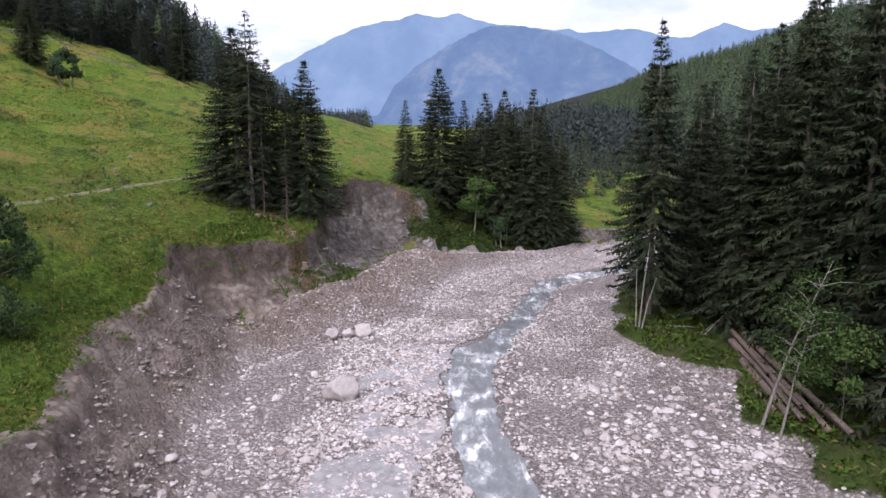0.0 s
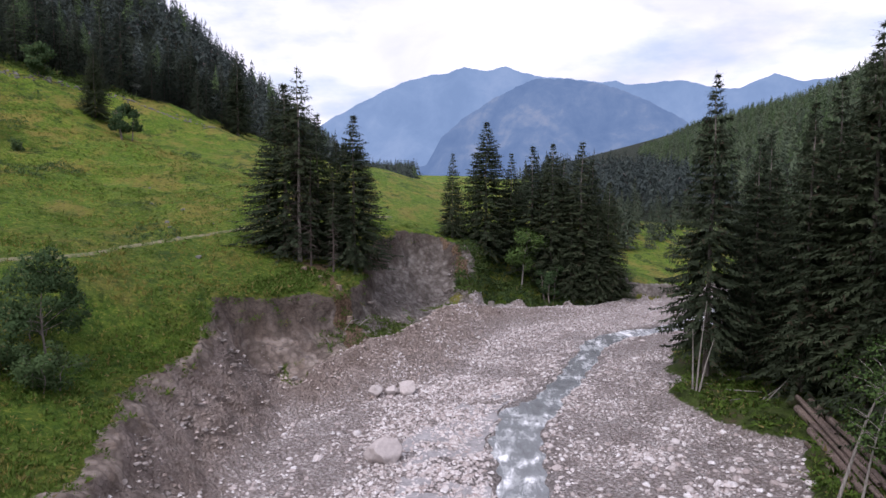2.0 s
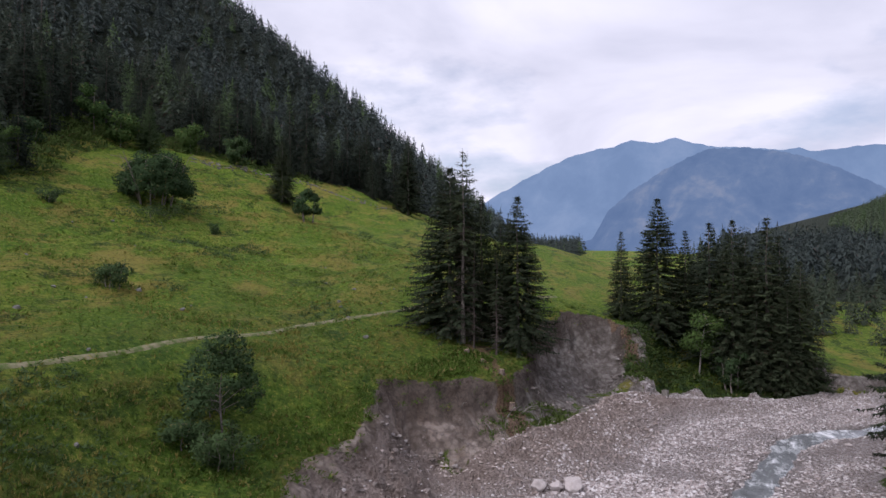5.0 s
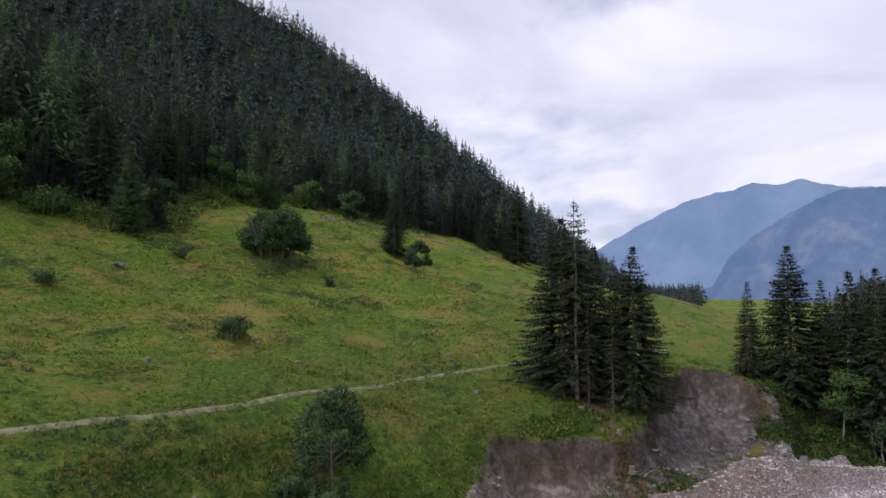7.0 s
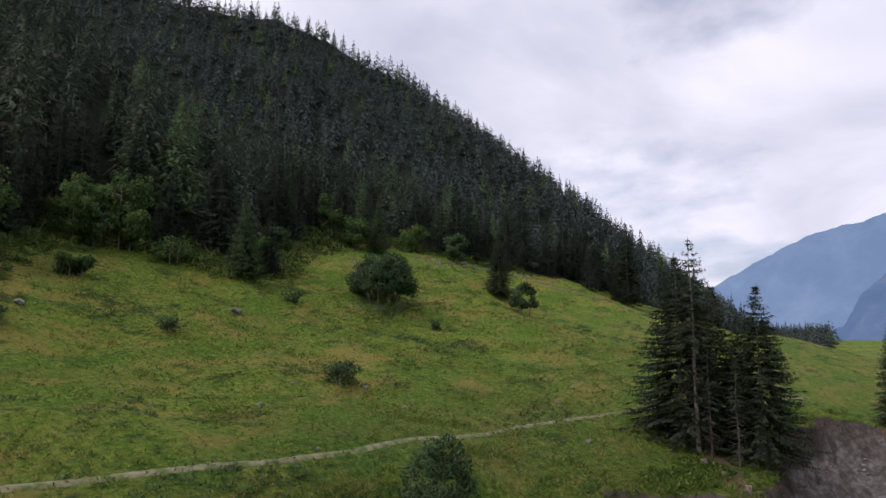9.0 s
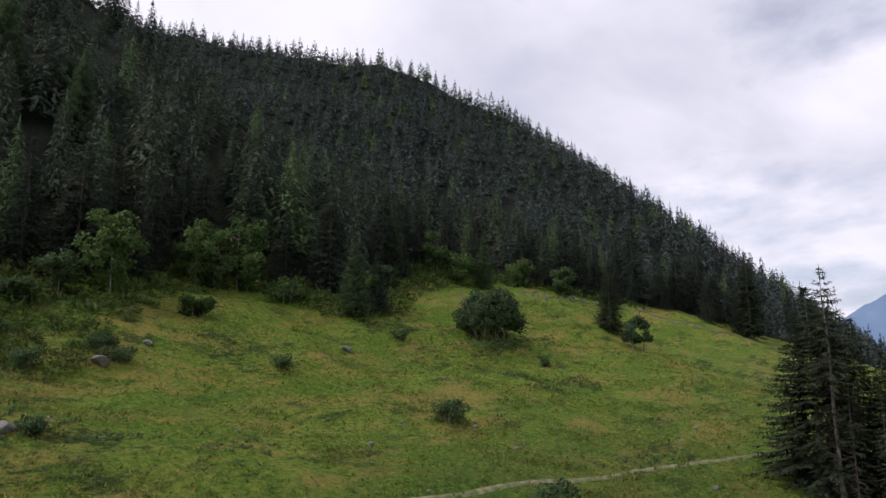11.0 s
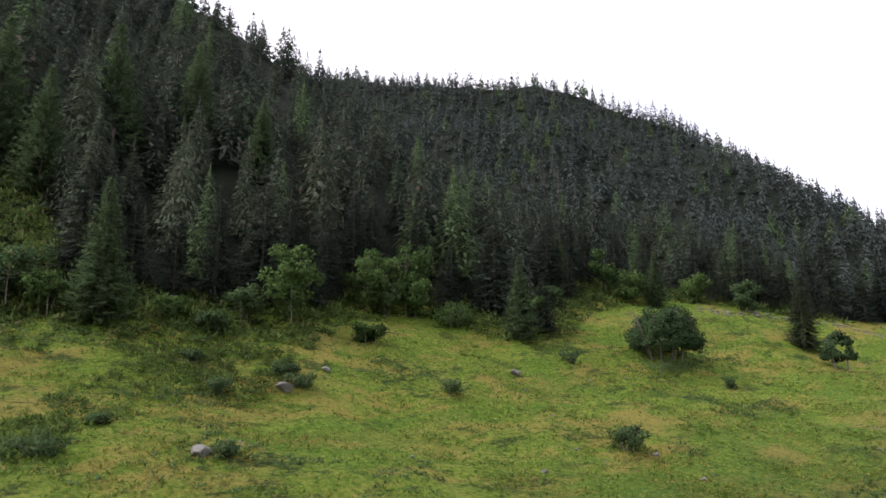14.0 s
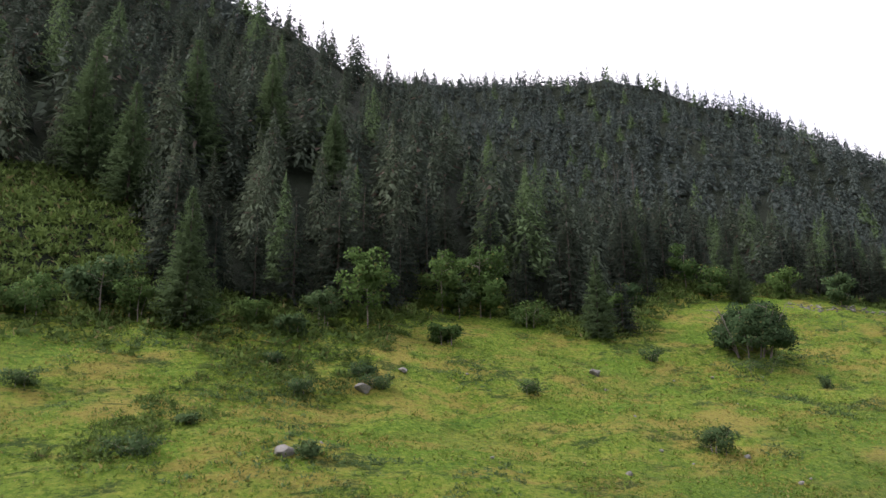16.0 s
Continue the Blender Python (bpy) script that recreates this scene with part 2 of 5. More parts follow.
# light greens of the eastern slope, with its haze painted into them
M_MIXED = foliage("hazed_mixed_wood", (0.075, 0.105, 0.072), (0.175, 0.215, 0.115), (0.150, 0.130, 0.090), 0.03, thin_share=0.3)
M_LEAF = foliage("broad_leaves", (0.060, 0.112, 0.034), (0.145, 0.220, 0.062), (0.180, 0.180, 0.060), 0.03)
M_LEAF_DARK = foliage("dark_leaves", (0.050, 0.090, 0.040), (0.120, 0.178, 0.068), (0.165, 0.165, 0.070), 0.03)
M_HERB = foliage("herbage", (0.075, 0.135, 0.025), (0.170, 0.245, 0.045), (0.270, 0.225, 0.085), 0.10)
M_FERN = foliage("bracken_fronds", (0.054, 0.095, 0.026), (0.138, 0.195, 0.050), (0.160, 0.140, 0.060), 0.06)
M_STRAW = foliage("dry_grass", (0.190, 0.185, 0.042), (0.380, 0.320, 0.100))
M_DEADTWIG = bark_material("dead_twigs", (0.060, 0.048, 0.040), (0.150, 0.125, 0.110))
M_BARK = bark_material("spruce_bark", (0.110, 0.092, 0.080), (0.290, 0.255, 0.225))
M_BIRCH = bark_material("pale_bark", (0.150, 0.135, 0.115), (0.340, 0.320, 0.285))
M_CUT = bark_material("fresh_cut_wood", (0.420, 0.320, 0.200), (0.620, 0.500, 0.340))
M_LOG = bark_material("weathered_logs", (0.085, 0.062, 0.050), (0.290, 0.225, 0.190))
M_STONE = stone_material("pale_wash_stone", [(0.0, (0.34, 0.285, 0.265)), (0.3, (0.48, 0.425, 0.405)), (0.7, (0.60, 0.55, 0.535)), (1.0, (0.74, 0.71, 0.705))])
M_FIELDSTONE = stone_material("lichened_field_stone", [(0.0, (0.11, 0.11, 0.095)), (0.6, (0.165, 0.162, 0.145)), (1.0, (0.23, 0.225, 0.21))])
M_RUBBLE = stone_material("mound_rubble", [(0.0, (0.23, 0.178, 0.148)), (0.6, (0.36, 0.295, 0.258)), (0.9, (0.48, 0.41, 0.375)), (1.0, (0.68, 0.62, 0.59))])
M_BOULDER = stone_material("pale_boulder", [(0.0, (0.45, 0.40, 0.385)), (1.0, (0.54, 0.49, 0.47))], 0.8)
M_CLOD = stone_material("earth_clods", [(0.0, (0.100, 0.080, 0.066)), (0.5, (0.210, 0.178, 0.158)), (0.85, (0.290, 0.255, 0.235)), (1.0, (0.38, 0.35, 0.33))])


def path_material():
    m, n, l, b = material("worn_track", 0.9)
    p = place_coords(n)
    k = noise_node(n, l, 1.6, 6, 0.65, p)
    l.new(ramp(n, l, k, [(0.36, (0.075, 0.115, 0.028)), (0.47, (0.150, 0.155, 0.070)), (0.62, (0.240, 0.215, 0.135))]), b.inputs["Base Color"])
    bump(n, l, b, k, 0.5, 0.06)
    return m


M_PATH = path_material()

# ---------------------------------------------------------------- the lie of the land (plan in metres)
def lerp_at(v, xs, ys):
    return np.interp(v, xs, ys)


def smooth(v, a, b):
    q = np.clip((v - a) / (b - a), 0.0, 1.0)
    return q * q * (3.0 - 2.0 * q)


def bed_z(y):
    return 0.05 * (np.clip(y, -200, 400) - 45.0)


STREAM_Y = [-300, 10, 24, 33, 38, 43, 48, 53.3, 58.5, 64.4, 69, 72.5, 75, 77, 80, 90, 112, 400]
STREAM_X = [30, 10, 5.4, 3.1, 2.1, 1.9, 1.9, 3.1, 6.3, 8.3, 9.9, 11.4, 14, 17, 23, 32, 40, 110]


def stream_x(y):
    return (lerp_at(y, STREAM_Y, STREAM_X) + lerp_at(y - 1.6, STREAM_Y, STREAM_X) + lerp_at(y + 1.6, STREAM_Y, STREAM_X)) / 3.0


def stream_half(y):
    return lerp_at(y, [20, 32, 40, 46, 53, 57, 64, 70, 74, 90], [2.1, 1.9, 1.6, 1.7, 2.0, 1.3, 1.2, 1.25, 2.2, 3.0]) * (1 + 0.16 * np.sin(y * 1.9) * np.sin(y * 0.83))


# brink of the meadow above the wash: plan points of its outline, closed far to the west
BRINK = [(-17, -300), (-17, 15), (-17, 25), (-17.8, 31), (-20.3, 38.5), (-19.4, 44.5), (-19.6, 48), (-20.4, 51.8), (-17.6, 55.2), (-15, 58.3),
         (-12.7, 60.6), (-11.9, 64), (-12.6, 70), (-13.2, 78), (-11.2, 86), (-7, 88.5), (-3.6, 87), (-1.6, 85.2), (3, 86.5), (10, 87.5),
         (15.5, 89.5), (19.5, 92), (23.5, 94), (29, 97), (37, 104), (50, 122), (80, 165), (130, 420), (260, 1500), (-2500, 1500), (-2500, -300)]


def inside(px, py, poly):
    hit = np.zeros(np.shape(px), bool)
    for (ax, ay), (bx, by) in zip(poly, poly[1:] + poly[:1]):
        if ay != by:
            hit ^= ((ay > py) != (by > py)) & (px < (bx - ax) * (py - ay) / (by - ay) + ax)
    return hit


def line_distance(px, py, line):
    """Distance to a plan line, and how far along it (0 to 1 a leg) the nearest place is."""
    best, where = np.full(np.shape(px), 1e9), np.zeros(np.shape(px))
    for k, ((ax, ay), (bx, by)) in enumerate(zip(line, line[1:])):
        dx, dy = bx - ax, by - ay
        q = np.clip(((px - ax) * dx + (py - ay) * dy) / (dx * dx + dy * dy), 0, 1)
        d = np.hypot(px - ax - q * dx, py - ay - q * dy)
        where = np.where(d < best, k + q, where)
        best = np.minimum(best, d)
    return best, where


def brink_distance(px, py):
    d, _ = line_distance(px, py, BRINK[:-2])
    return np.where(inside(px, py, BRINK), d, -d)


_WAVES = []
_wave_rng = np.random.RandomState(7)
for _octave in range(6):
    _WAVES.append([(_wave_rng.uniform(-1, 1) * 2 ** _octave, _wave_rng.uniform(-1, 1) * 2 ** _octave, _wave_rng.uniform(0, 6.3)) for _ in range(9)])


def rolling(px, py, size, octaves=4):
    """Soft uneven ground of about unit height; size: metres of the largest swell."""
    total, gain = 0.0, 0.5
    for o in range(octaves):
        for kx, ky, ph in _WAVES[o]:
            total = total + gain * np.sin((kx * px + ky * py) * 6.28 / size + ph) / 3.0
        gain *= 0.55
    return total


def lattice(i, j, seed):
    h = (i.astype(np.int64) * 374761393 + j.astype(np.int64) * 668265263 + seed * 974711) & 0x7FFFFFFF
    h = ((h ^ (h >> 13)) * 1274126177) & 0x7FFFFFFF
    return (h ^ (h >> 16)) / 1073741823.5 - 1.0


def grain(px, py, size, octaves=3, seed=1):
    """Uneven ground with sharper lumps than rolling(), between -1 and 1."""
    total, gain = 0.0, 0.6
    for o in range(octaves):
        x, y = px / size + 17.3 * o, py / size - 9.1 * o
        i, j = np.floor(x), np.floor(y)
        u, v = x - i, y - j
        u, v = u * u * (3 - 2 * u), v * v * (3 - 2 * v)
        a, b = lattice(i, j, seed + o), lattice(i + 1, j, seed + o)
        c, d = lattice(i, j + 1, seed + o), lattice(i + 1, j + 1, seed + o)
        total = total + gain * ((a * (1 - u) + b * u) * (1 - v) + (c * (1 - u) + d * u) * v)
        gain, size = gain * 0.55, size * 0.47
    return total


TRAIL = [(-40, -60), (-37.5, 0), (-35.2, 19), (-34.2, 24.4), (-32.6, 32), (-32.1, 39), (-32, 45), (-31.8, 52), (-31.2, 59), (-29.8, 64.4), (-24.6, 73.4), (-19, 80), (-13, 92)]


def pasture_relief(px, py, hill):
    """Trodden terraces along the slope and hummocks of turf."""
    steep = smooth(-px, 20, 38) * (1 - smooth(-px, 95, 120)) * (1 - smooth(py, 150, 190))
    level = hill / 0.85 + 1.3 * rolling(px, py, 26.0, 3) + 0.5 * grain(px, py, 5.0, 2, 31)
    saw = level - np.floor(level)
    saw = np.where(saw < 0.72, saw / 0.72, (1 - saw) / 0.28) - 0.5
    patch = smooth(grain(px, py, 17.0, 2, 41) + 0.2, -0.1, 0.45)
    lumps = 0.17 * grain(px, py, 1.6, 2, 51) + 0.34 * grain(px, py, 5.5, 2, 61)
    level_path = smooth(line_distance(px, py, TRAIL)[0], 0.2, 2.2)
    return level_path * (steep * (0.26 * saw * patch) + lumps * (0.5 + 0.5 * steep) + 0.3 * steep * grain(px, py, 15.0, 2, 71)) + 0.2 * steep * grain(px, py, 15.0, 2, 71)


HILL_RIDGE = [((-422, 48), 235), ((-310, 115), 180), ((-262, 165), 166), ((-227, 196), 159), ((-186, 236), 136), ((-158, 258), 102), ((-110, 284), 50), ((-74, 314), 31), ((-52, 330), 20), ((-38, 348), 11), ((8, 420), -10)]
SPUR_RIDGE = [((-380, -60), 268), ((-262, -5), 196), ((-184, 47), 124), ((-170, 70), 102), ((-140, 70), 60), ((-102, 60), 28)]
EAST_RIDGE = [((190, 180), 80), ((235, 480), 87), ((225, 665), 56), ((190, 800), 24), ((162, 885), 5), ((150, 1000), -5)]


def tent(px, py, ridge, fall):
    """Slopes falling evenly from a ridge line."""
    best = np.full(np.shape(px), -999.0)
    for ((ax, ay), az), ((bx, by), bz) in zip(ridge, ridge[1:]):
        dx, dy = bx - ax, by - ay
        q = np.clip(((px - ax) * dx + (py - ay) * dy) / (dx * dx + dy * dy), 0, 1)
        best = np.maximum(best, az + (bz - az) * q - fall * np.hypot(px - ax - q * dx, py - ay - q * dy))
    return best


def hillside_z(px, py):
    west = np.where(px < 0, -0.27 * px, -0.10 * px) + 0.25 * np.clip(-px - 60, 0, 80)
    z = 3.2 + np.minimum(west, 60) + 0.10 * np.clip(py - 60, -30, 92) * smooth(py, 40, 70) - 3.0 * smooth(px, 6, 20) + 0.09 * np.clip(py - 55, 0, 34) * smooth(px, -40, -22)
    z = z - 2.3 * smooth(px, 16, 24) * smooth(py, 92, 112)
    z = z - 3.0 * smooth(py, 118, 182) * smooth(px, -62, -38) * (1 - smooth(px, 0, 16))
    z = z - 70.0 * smooth(py, 300, 480) * smooth(-px, 8, 30)
    z = z - 16.0 * smooth(py, 192, 270) * smooth(px, -78, -46)
    r = ((px + 20.5) / 8.5) ** 2 + ((py - 35) / 13.0) ** 2
    z = z - 3.6 * np.exp(-r * r)
    z = z + rolling(px, py, 42.0, 4) * (0.35 + 0.9 * smooth(-px, 30, 60))
    return z


BERM = [((-15.2, 50), 0.9), ((-13.0, 54.5), 2.3), ((-9.0, 60.5), 2.8), ((-6.5, 66.5), 2.9), ((-4.8, 72), 3.0), ((-2.7, 77), 2.4), ((1, 80), 1.2), ((7.5, 82), 0.8), ((14, 86), 0.6), ((19, 92), 0.4)]


def braid_x(y):
    return -3.4 + 0.9 * np.sin(y * 0.35) + 4.2 * smooth(y, 43, 54)


def braid_share(px, py):
    return np.exp(-((px - braid_x(py)) / 2.6) ** 4) * smooth(py, 18, 26) * (1 - smooth(py, 50, 55))


def mound_share(px, py):
    d, w = line_distance(px, py, [b[0] for b in BERM])
    hb = np.interp(w, range(len(BERM)), [b[1] for b in BERM])
    return np.clip(1.35 - d / (1.0 * hb + 0.9), 0, 1) * smooth(hb, 0.5, 1.6)


def brown_share(px, py):
    """Brown rubble: the gravel mound and the foot of the near bank."""
    foot = smooth(brink_distance(px, py) + 0.8 * rolling(px, py, 4.0, 3), -6.2, -3.2) * (py < 56)
    return np.maximum(mound_share(px, py), 0.9 * foot)


def ground_parts(px, py):
    """Height and the shares of gravel, bare earth and forest floor."""
    px, py = np.asarray(px, float), np.asarray(py, float)
    bed = bed_z(py) + 0.014 * np.abs(px - stream_x(py))
    off = np.abs(px - stream_x(py)) / stream_half(py)
    bed = bed - 0.32 * np.exp(-(off / 1.05) ** 4)
    wash = bed + 0.10 * rolling(px, py, 6.0, 5) + 0.05 * rolling(px + 31, py, 1.7, 4)
    # gravel mound along the water, with a hollow filled by slumped soil behind it
    d, w = line_distance(px, py, [b[0] for b in BERM])
    hb = np.interp(w, range(len(BERM)), [b[1] for b in BERM])
    behind = (px < np.interp(py, [49, 54.5, 60.5, 66.5, 72, 77, 84], [-15.2, -13.0, -9.0, -6.5, -4.8, -2.7, -1.0])) & (py > 50)
    mound = hb * np.clip(1 - d / (1.25 * hb + 0.9), 0, 1) ** 0.95
    hollow = np.where(behind, 1.15 * smooth(py, 50, 57), 0.0)
    wash = wash + np.maximum(mound, hollow * smooth(d, 0, 3) + mound * (1 - smooth(d, 0, 3))) + 0.12 * rolling(px, py, 3.1, 5) * (hb > 1) * np.clip(1 - d / 6, 0, 1)
    wash = wash - 0.05 * braid_share(px, py) + 0.10 * braid_share(px, py) * rolling(px * 0.8 + py * 0.6, py * 1.7, 3.0, 3)
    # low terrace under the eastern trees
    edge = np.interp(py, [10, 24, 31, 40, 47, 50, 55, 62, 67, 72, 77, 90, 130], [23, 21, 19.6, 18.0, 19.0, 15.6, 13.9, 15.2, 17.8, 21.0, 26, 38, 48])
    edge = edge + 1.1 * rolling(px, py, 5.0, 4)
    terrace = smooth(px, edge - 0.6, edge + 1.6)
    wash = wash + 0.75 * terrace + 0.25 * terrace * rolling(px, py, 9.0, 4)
    wash = wash + 0.45 * np.clip(px - 34 - 0.2 * np.clip(py, 0, 400), 0, 160)
    s = brink_distance(px, py) + 0.55 * rolling(px, py, 7.0, 4) + 0.25 * rolling(px, py, 1.9, 3)
    rough = smooth(py, 52, 60) * smooth(-px, -1, 3) * (py < 90)
    near, east = 1 - smooth(py, 47, 53), smooth(px, -4.5, 1.0)
    lower = (4.4 * near + 3.2 * (1 - near)) * (1 - east) + 0.5 * east
    upper = (0.6 * near + 0.35 * (1 - near)) * (1 - east) + (13.0 - 12.2 * smooth(px, 15, 19)) * east
    lower = lower * smooth(py, -20, 25) + 14 * (1 - smooth(py, -20, 25))
    scarp = smooth(s, -0.75, 0.3)
    long = lower + 0.8 + 1.6 * smooth(py, 64, 70)
    steep = 0.12 + 0.30 * smooth(py, 47, 54)
    torn = (1 - steep) * np.clip((s + long) / (long - 0.4), 0, 1) ** 1.2 + steep * scarp
    k = torn * (1 - east) + smooth(s, -lower, upper) * east
    k = np.where(py < 10, smooth(s, -lower, upper), k)
    hill = hillside_z(px, py)
    tear = smooth(s, -lower, -lower * 0.6) * (1 - smooth(s, -0.3, upper)) * (py > 10) * (py < 130) * (px < 26)
    wash = wash + 0.38 * tear * rolling(px + 11, py, 2.3, 5) + 0.25 * tear * rolling((px + py) * 1.6, (px - py) * 0.35, 3.2, 4)
    hill = hill + 0.45 * tear * rolling(px, py + 17, 3.4, 5)
    hill = hill + pasture_relief(px, py, hill) * smooth(s, 0.0, 2.0)
    rills = np.abs(grain(px + 0.35 * s, py - 0.35 * s, 1.7, 3, 81))
    wash = wash + tear * (0.75 * grain(px, py, 1.9, 3, 91) - 0.9 * np.clip(0.35 - rills, 0, 1))
    hill = hill + tear * 0.5 * grain(px, py, 1.4, 3, 95)
    wash = wash + (1 - terrace) * (py > 15) * (py < 120) * np.clip(off - 1.0, 0, 1) * (0.07 * grain(px, py, 0.9, 2, 97) + 0.10 * grain(px, py, 3.1, 2, 99) + 0.13 * mound_share(px, py) * grain(px, py, 1.3, 2, 98))
    z = wash * (1 - k) + np.maximum(hill, wash + 0.6) * k
    far = np.maximum(tent(px, py, HILL_RIDGE, 0.84), tent(px, py, SPUR_RIDGE, 0.92))
    far = np.where(px < 60, far, -99)
    z = np.where(k > 0.5, np.maximum(z, far + 3.0 * rolling(px, py, 60.0, 4)), z)
    z = np.maximum(z, tent(px, py, EAST_RIDGE, 0.62) + 2.0 * rolling(px, py, 60.0, 4))
    face = smooth(s, -lower, -lower + 0.9) * (1 - smooth(s, upper - 0.35, upper + 0.15))
    face = face * np.where((px > 17) & (py > 88) & (py < 140), 1.0, 1 - east) * (py > 5) * (py < 170)
    talus = s + 0.8 * rolling(px, py, 4.0, 4) + 0.3 * rolling(px, py, 1.3, 3)
    reach = 0.34 * near
    gravel = (1 - smooth(talus, -lower * (0.62 - reach), -lower * (0.30 - reach))) * (1 - terrace) * (1 - smooth(py, 118, 132))
    ragged = 0.9 * grain(px, py, 1.6, 3, 83)
    soil = smooth(s + 0.8 * ragged, upper - 1.2, upper - 0.5) * (1 - smooth(s, upper - 0.1, upper + 0.5)) * (px < -1) * smooth(py, 44, 52) * (py < 130)
    soil = np.maximum(soil, 0.8 * smooth(s, -3.4, -2.4) * (1 - smooth(s, -0.9, -0.1)) * smooth(grain(px, py, 2.4, 3, 88) + 0.12, 0.0, 0.3) * smooth(py, 22, 28) * (1 - smooth(py, 46, 50)))
    soil = np.maximum(soil, 0.6 * smooth(grain(px, py, 2.2, 3, 87), 0.28, 0.45) * face * smooth(py, 30, 40))
    crest = np.interp(py, [49, 54.5, 60.5, 66.5, 72, 77, 84], [-15.2, -13.0, -9.0, -6.5, -4.8, -2.7, -1.0])
    back = smooth(crest - px + 0.5 * rolling(px, py, 3.0, 3), 0.2, 1.5) * smooth(py, 51, 54) * (1 - smooth(py, 86.5, 89)) * (px > -24) * (px < 1)
    gravel = gravel * (1 - back)
    turf = smooth(rolling(px + 5, py - 3, 5.5, 4), 0.10, 0.30) * smooth(crest - px, 0.8, 2.0) * (1 - smooth(z - bed_z(py), 2.4, 3.6))
    face = np.maximum(face, back * (1 - smooth(s, upper - 0.35, upper + 0.15))) * (1 - 0.55 * turf * back)
    return z, gravel, face, terrace, soil


def ground_z(px, py):
    return ground_parts(px, py)[0]

# ---------------------------------------------------------------- small kit for meshes and things
def outward(v, up=0.6):
    """Soft normals of a plant: away from its stem and upwards."""
    v = np.asarray(v, float)
    r = np.hypot(v[:, 0], v[:, 1])[:, None] + 1e-6
    n = np.concatenate([v[:, :2] / r, np.full((len(v), 1), up)], 1)
    return n / np.linalg.norm(n, axis=1, keepdims=True)


def turned_out(verts, faces, normals):
    """The triangles, wound so that they face along the normals."""
    g = np.cross(verts[faces[:, 1]] - verts[faces[:, 0]], verts[faces[:, 2]] - verts[faces[:, 0]])
    wrong = (g * normals[faces[:, 0]]).sum(1) < 0
    return np.where(wrong[:, None], faces[:, ::-1], faces)


def mesh_of(name, verts, faces, mat, smooth_shade=False, attrs=None, normals=None):
    verts, faces = np.asarray(verts, np.float32), np.asarray(faces, np.int32)
    if normals is not None:
        faces, smooth_shade = np.ascontiguousarray(turned_out(verts, faces, normals)), True
    me = bpy.data.meshes.new(name)
    k = faces.shape[1]
    me.vertices.add(len(verts))
    me.vertices.foreach_set("co", verts.ravel())
    me.loops.add(faces.size)
    me.loops.foreach_set("vertex_index", faces.ravel())
    me.polygons.add(len(faces))
    me.polygons.foreach_set("loop_start", np.arange(0, faces.size, k, dtype=np.int32))
    me.polygons.foreach_set("use_smooth", np.full(len(faces), smooth_shade))
    for key, values in (attrs or {}).items():
        me.attributes.new(key, "FLOAT", "POINT").data.foreach_set("value", np.asarray(values, np.float32))
    me.update(calc_edges=True)
    me.validate()
    if normals is not None:
        me.normals_split_custom_set_from_vertices(np.asarray(normals, np.float32))
    me.materials.append(mat)
    return me


def part(name, me, parent, label=""):
    ob = new(name, me)
    ob.parent = parent
    return tagged(ob, label)


def base(name, label, category, group="", at=None):
    ob = new(name)
    ob.empty_display_size = 0.3
    if at is not None:
        ob.matrix_basis = at
    return tagged(ob, label, category, group)


def tube(points, radii, sides=7, cap=True):
    """A tapering tube of quads along a bent line."""
    points = np.asarray(points, float)
    verts, faces = [], []
    for i, (p, r) in enumerate(zip(points, radii)):
        d = points[min(i + 1, len(points) - 1)] - points[max(i - 1, 0)]
        d = d / (np.linalg.norm(d) + 1e-9)
        a = np.cross(d, (0.31, 0.9, 0.2) if abs(d[2]) > 0.7 else (0, 0, 1.0))
        a /= np.linalg.norm(a) + 1e-9
        c = np.cross(d, a)
        for j in range(sides):
            q = 2 * math.pi * j / sides
            verts.append(p + r * (math.cos(q) * a + math.sin(q) * c))
    for i in range(len(points) - 1):
        for j in range(sides):
            k = (j + 1) % sides
            faces.append((i * sides + j, i * sides + k, (i + 1) * sides + k, (i + 1) * sides + j))
    if cap:
        for i in (0, len(points) - 1):
            verts.append(points[i])
            m = len(verts) - 1
            for j in range(0, sides):
                k = (j + 1) % sides
                faces.append((m, i * sides + j, i * sides + k, m))
    return np.array(verts), faces


def joined(pieces):
    """Several (verts, faces) in one."""
    vs, fs, n = [], [], 0
    for v, f in pieces:
        vs.append(np.asarray(v, float))
        fs.append(np.asarray(f, int) + n)
        n += len(v)
    return np.concatenate(vs), np.concatenate(fs)


def tri_tube(points, radii, sides=6):
    v, f = tube(points, radii, sides, cap=False)
    f = np.asarray(f)
    return v, np.concatenate([f[:, [0, 1, 2]], f[:, [0, 2, 3]]])


def kites(root, tip, half, fold=None):
    """Flat pointed sprays: one two-triangle kite for each root, tip and half-width vector."""
    n = len(root)
    mid = root * 0.5 + tip * 0.5
    if fold is not None:
        mid = mid + fold
    verts = np.stack([root, mid + half, tip, mid - half], 1).reshape(-1, 3)
    k = np.arange(n)[:, None] * 4
    return verts, np.concatenate([k + [[0, 1, 2]], k + [[0, 2, 3]]])


def unit(v):
    return v / (np.linalg.norm(v, axis=-1, keepdims=True) + 1e-9)


def spikes(root, tip, half):
    """Pointed sprays of one triangle each."""
    verts = np.stack([root - half, root + half, tip], 1).reshape(-1, 3)
    return verts, np.arange(len(verts)).reshape(-1, 3)


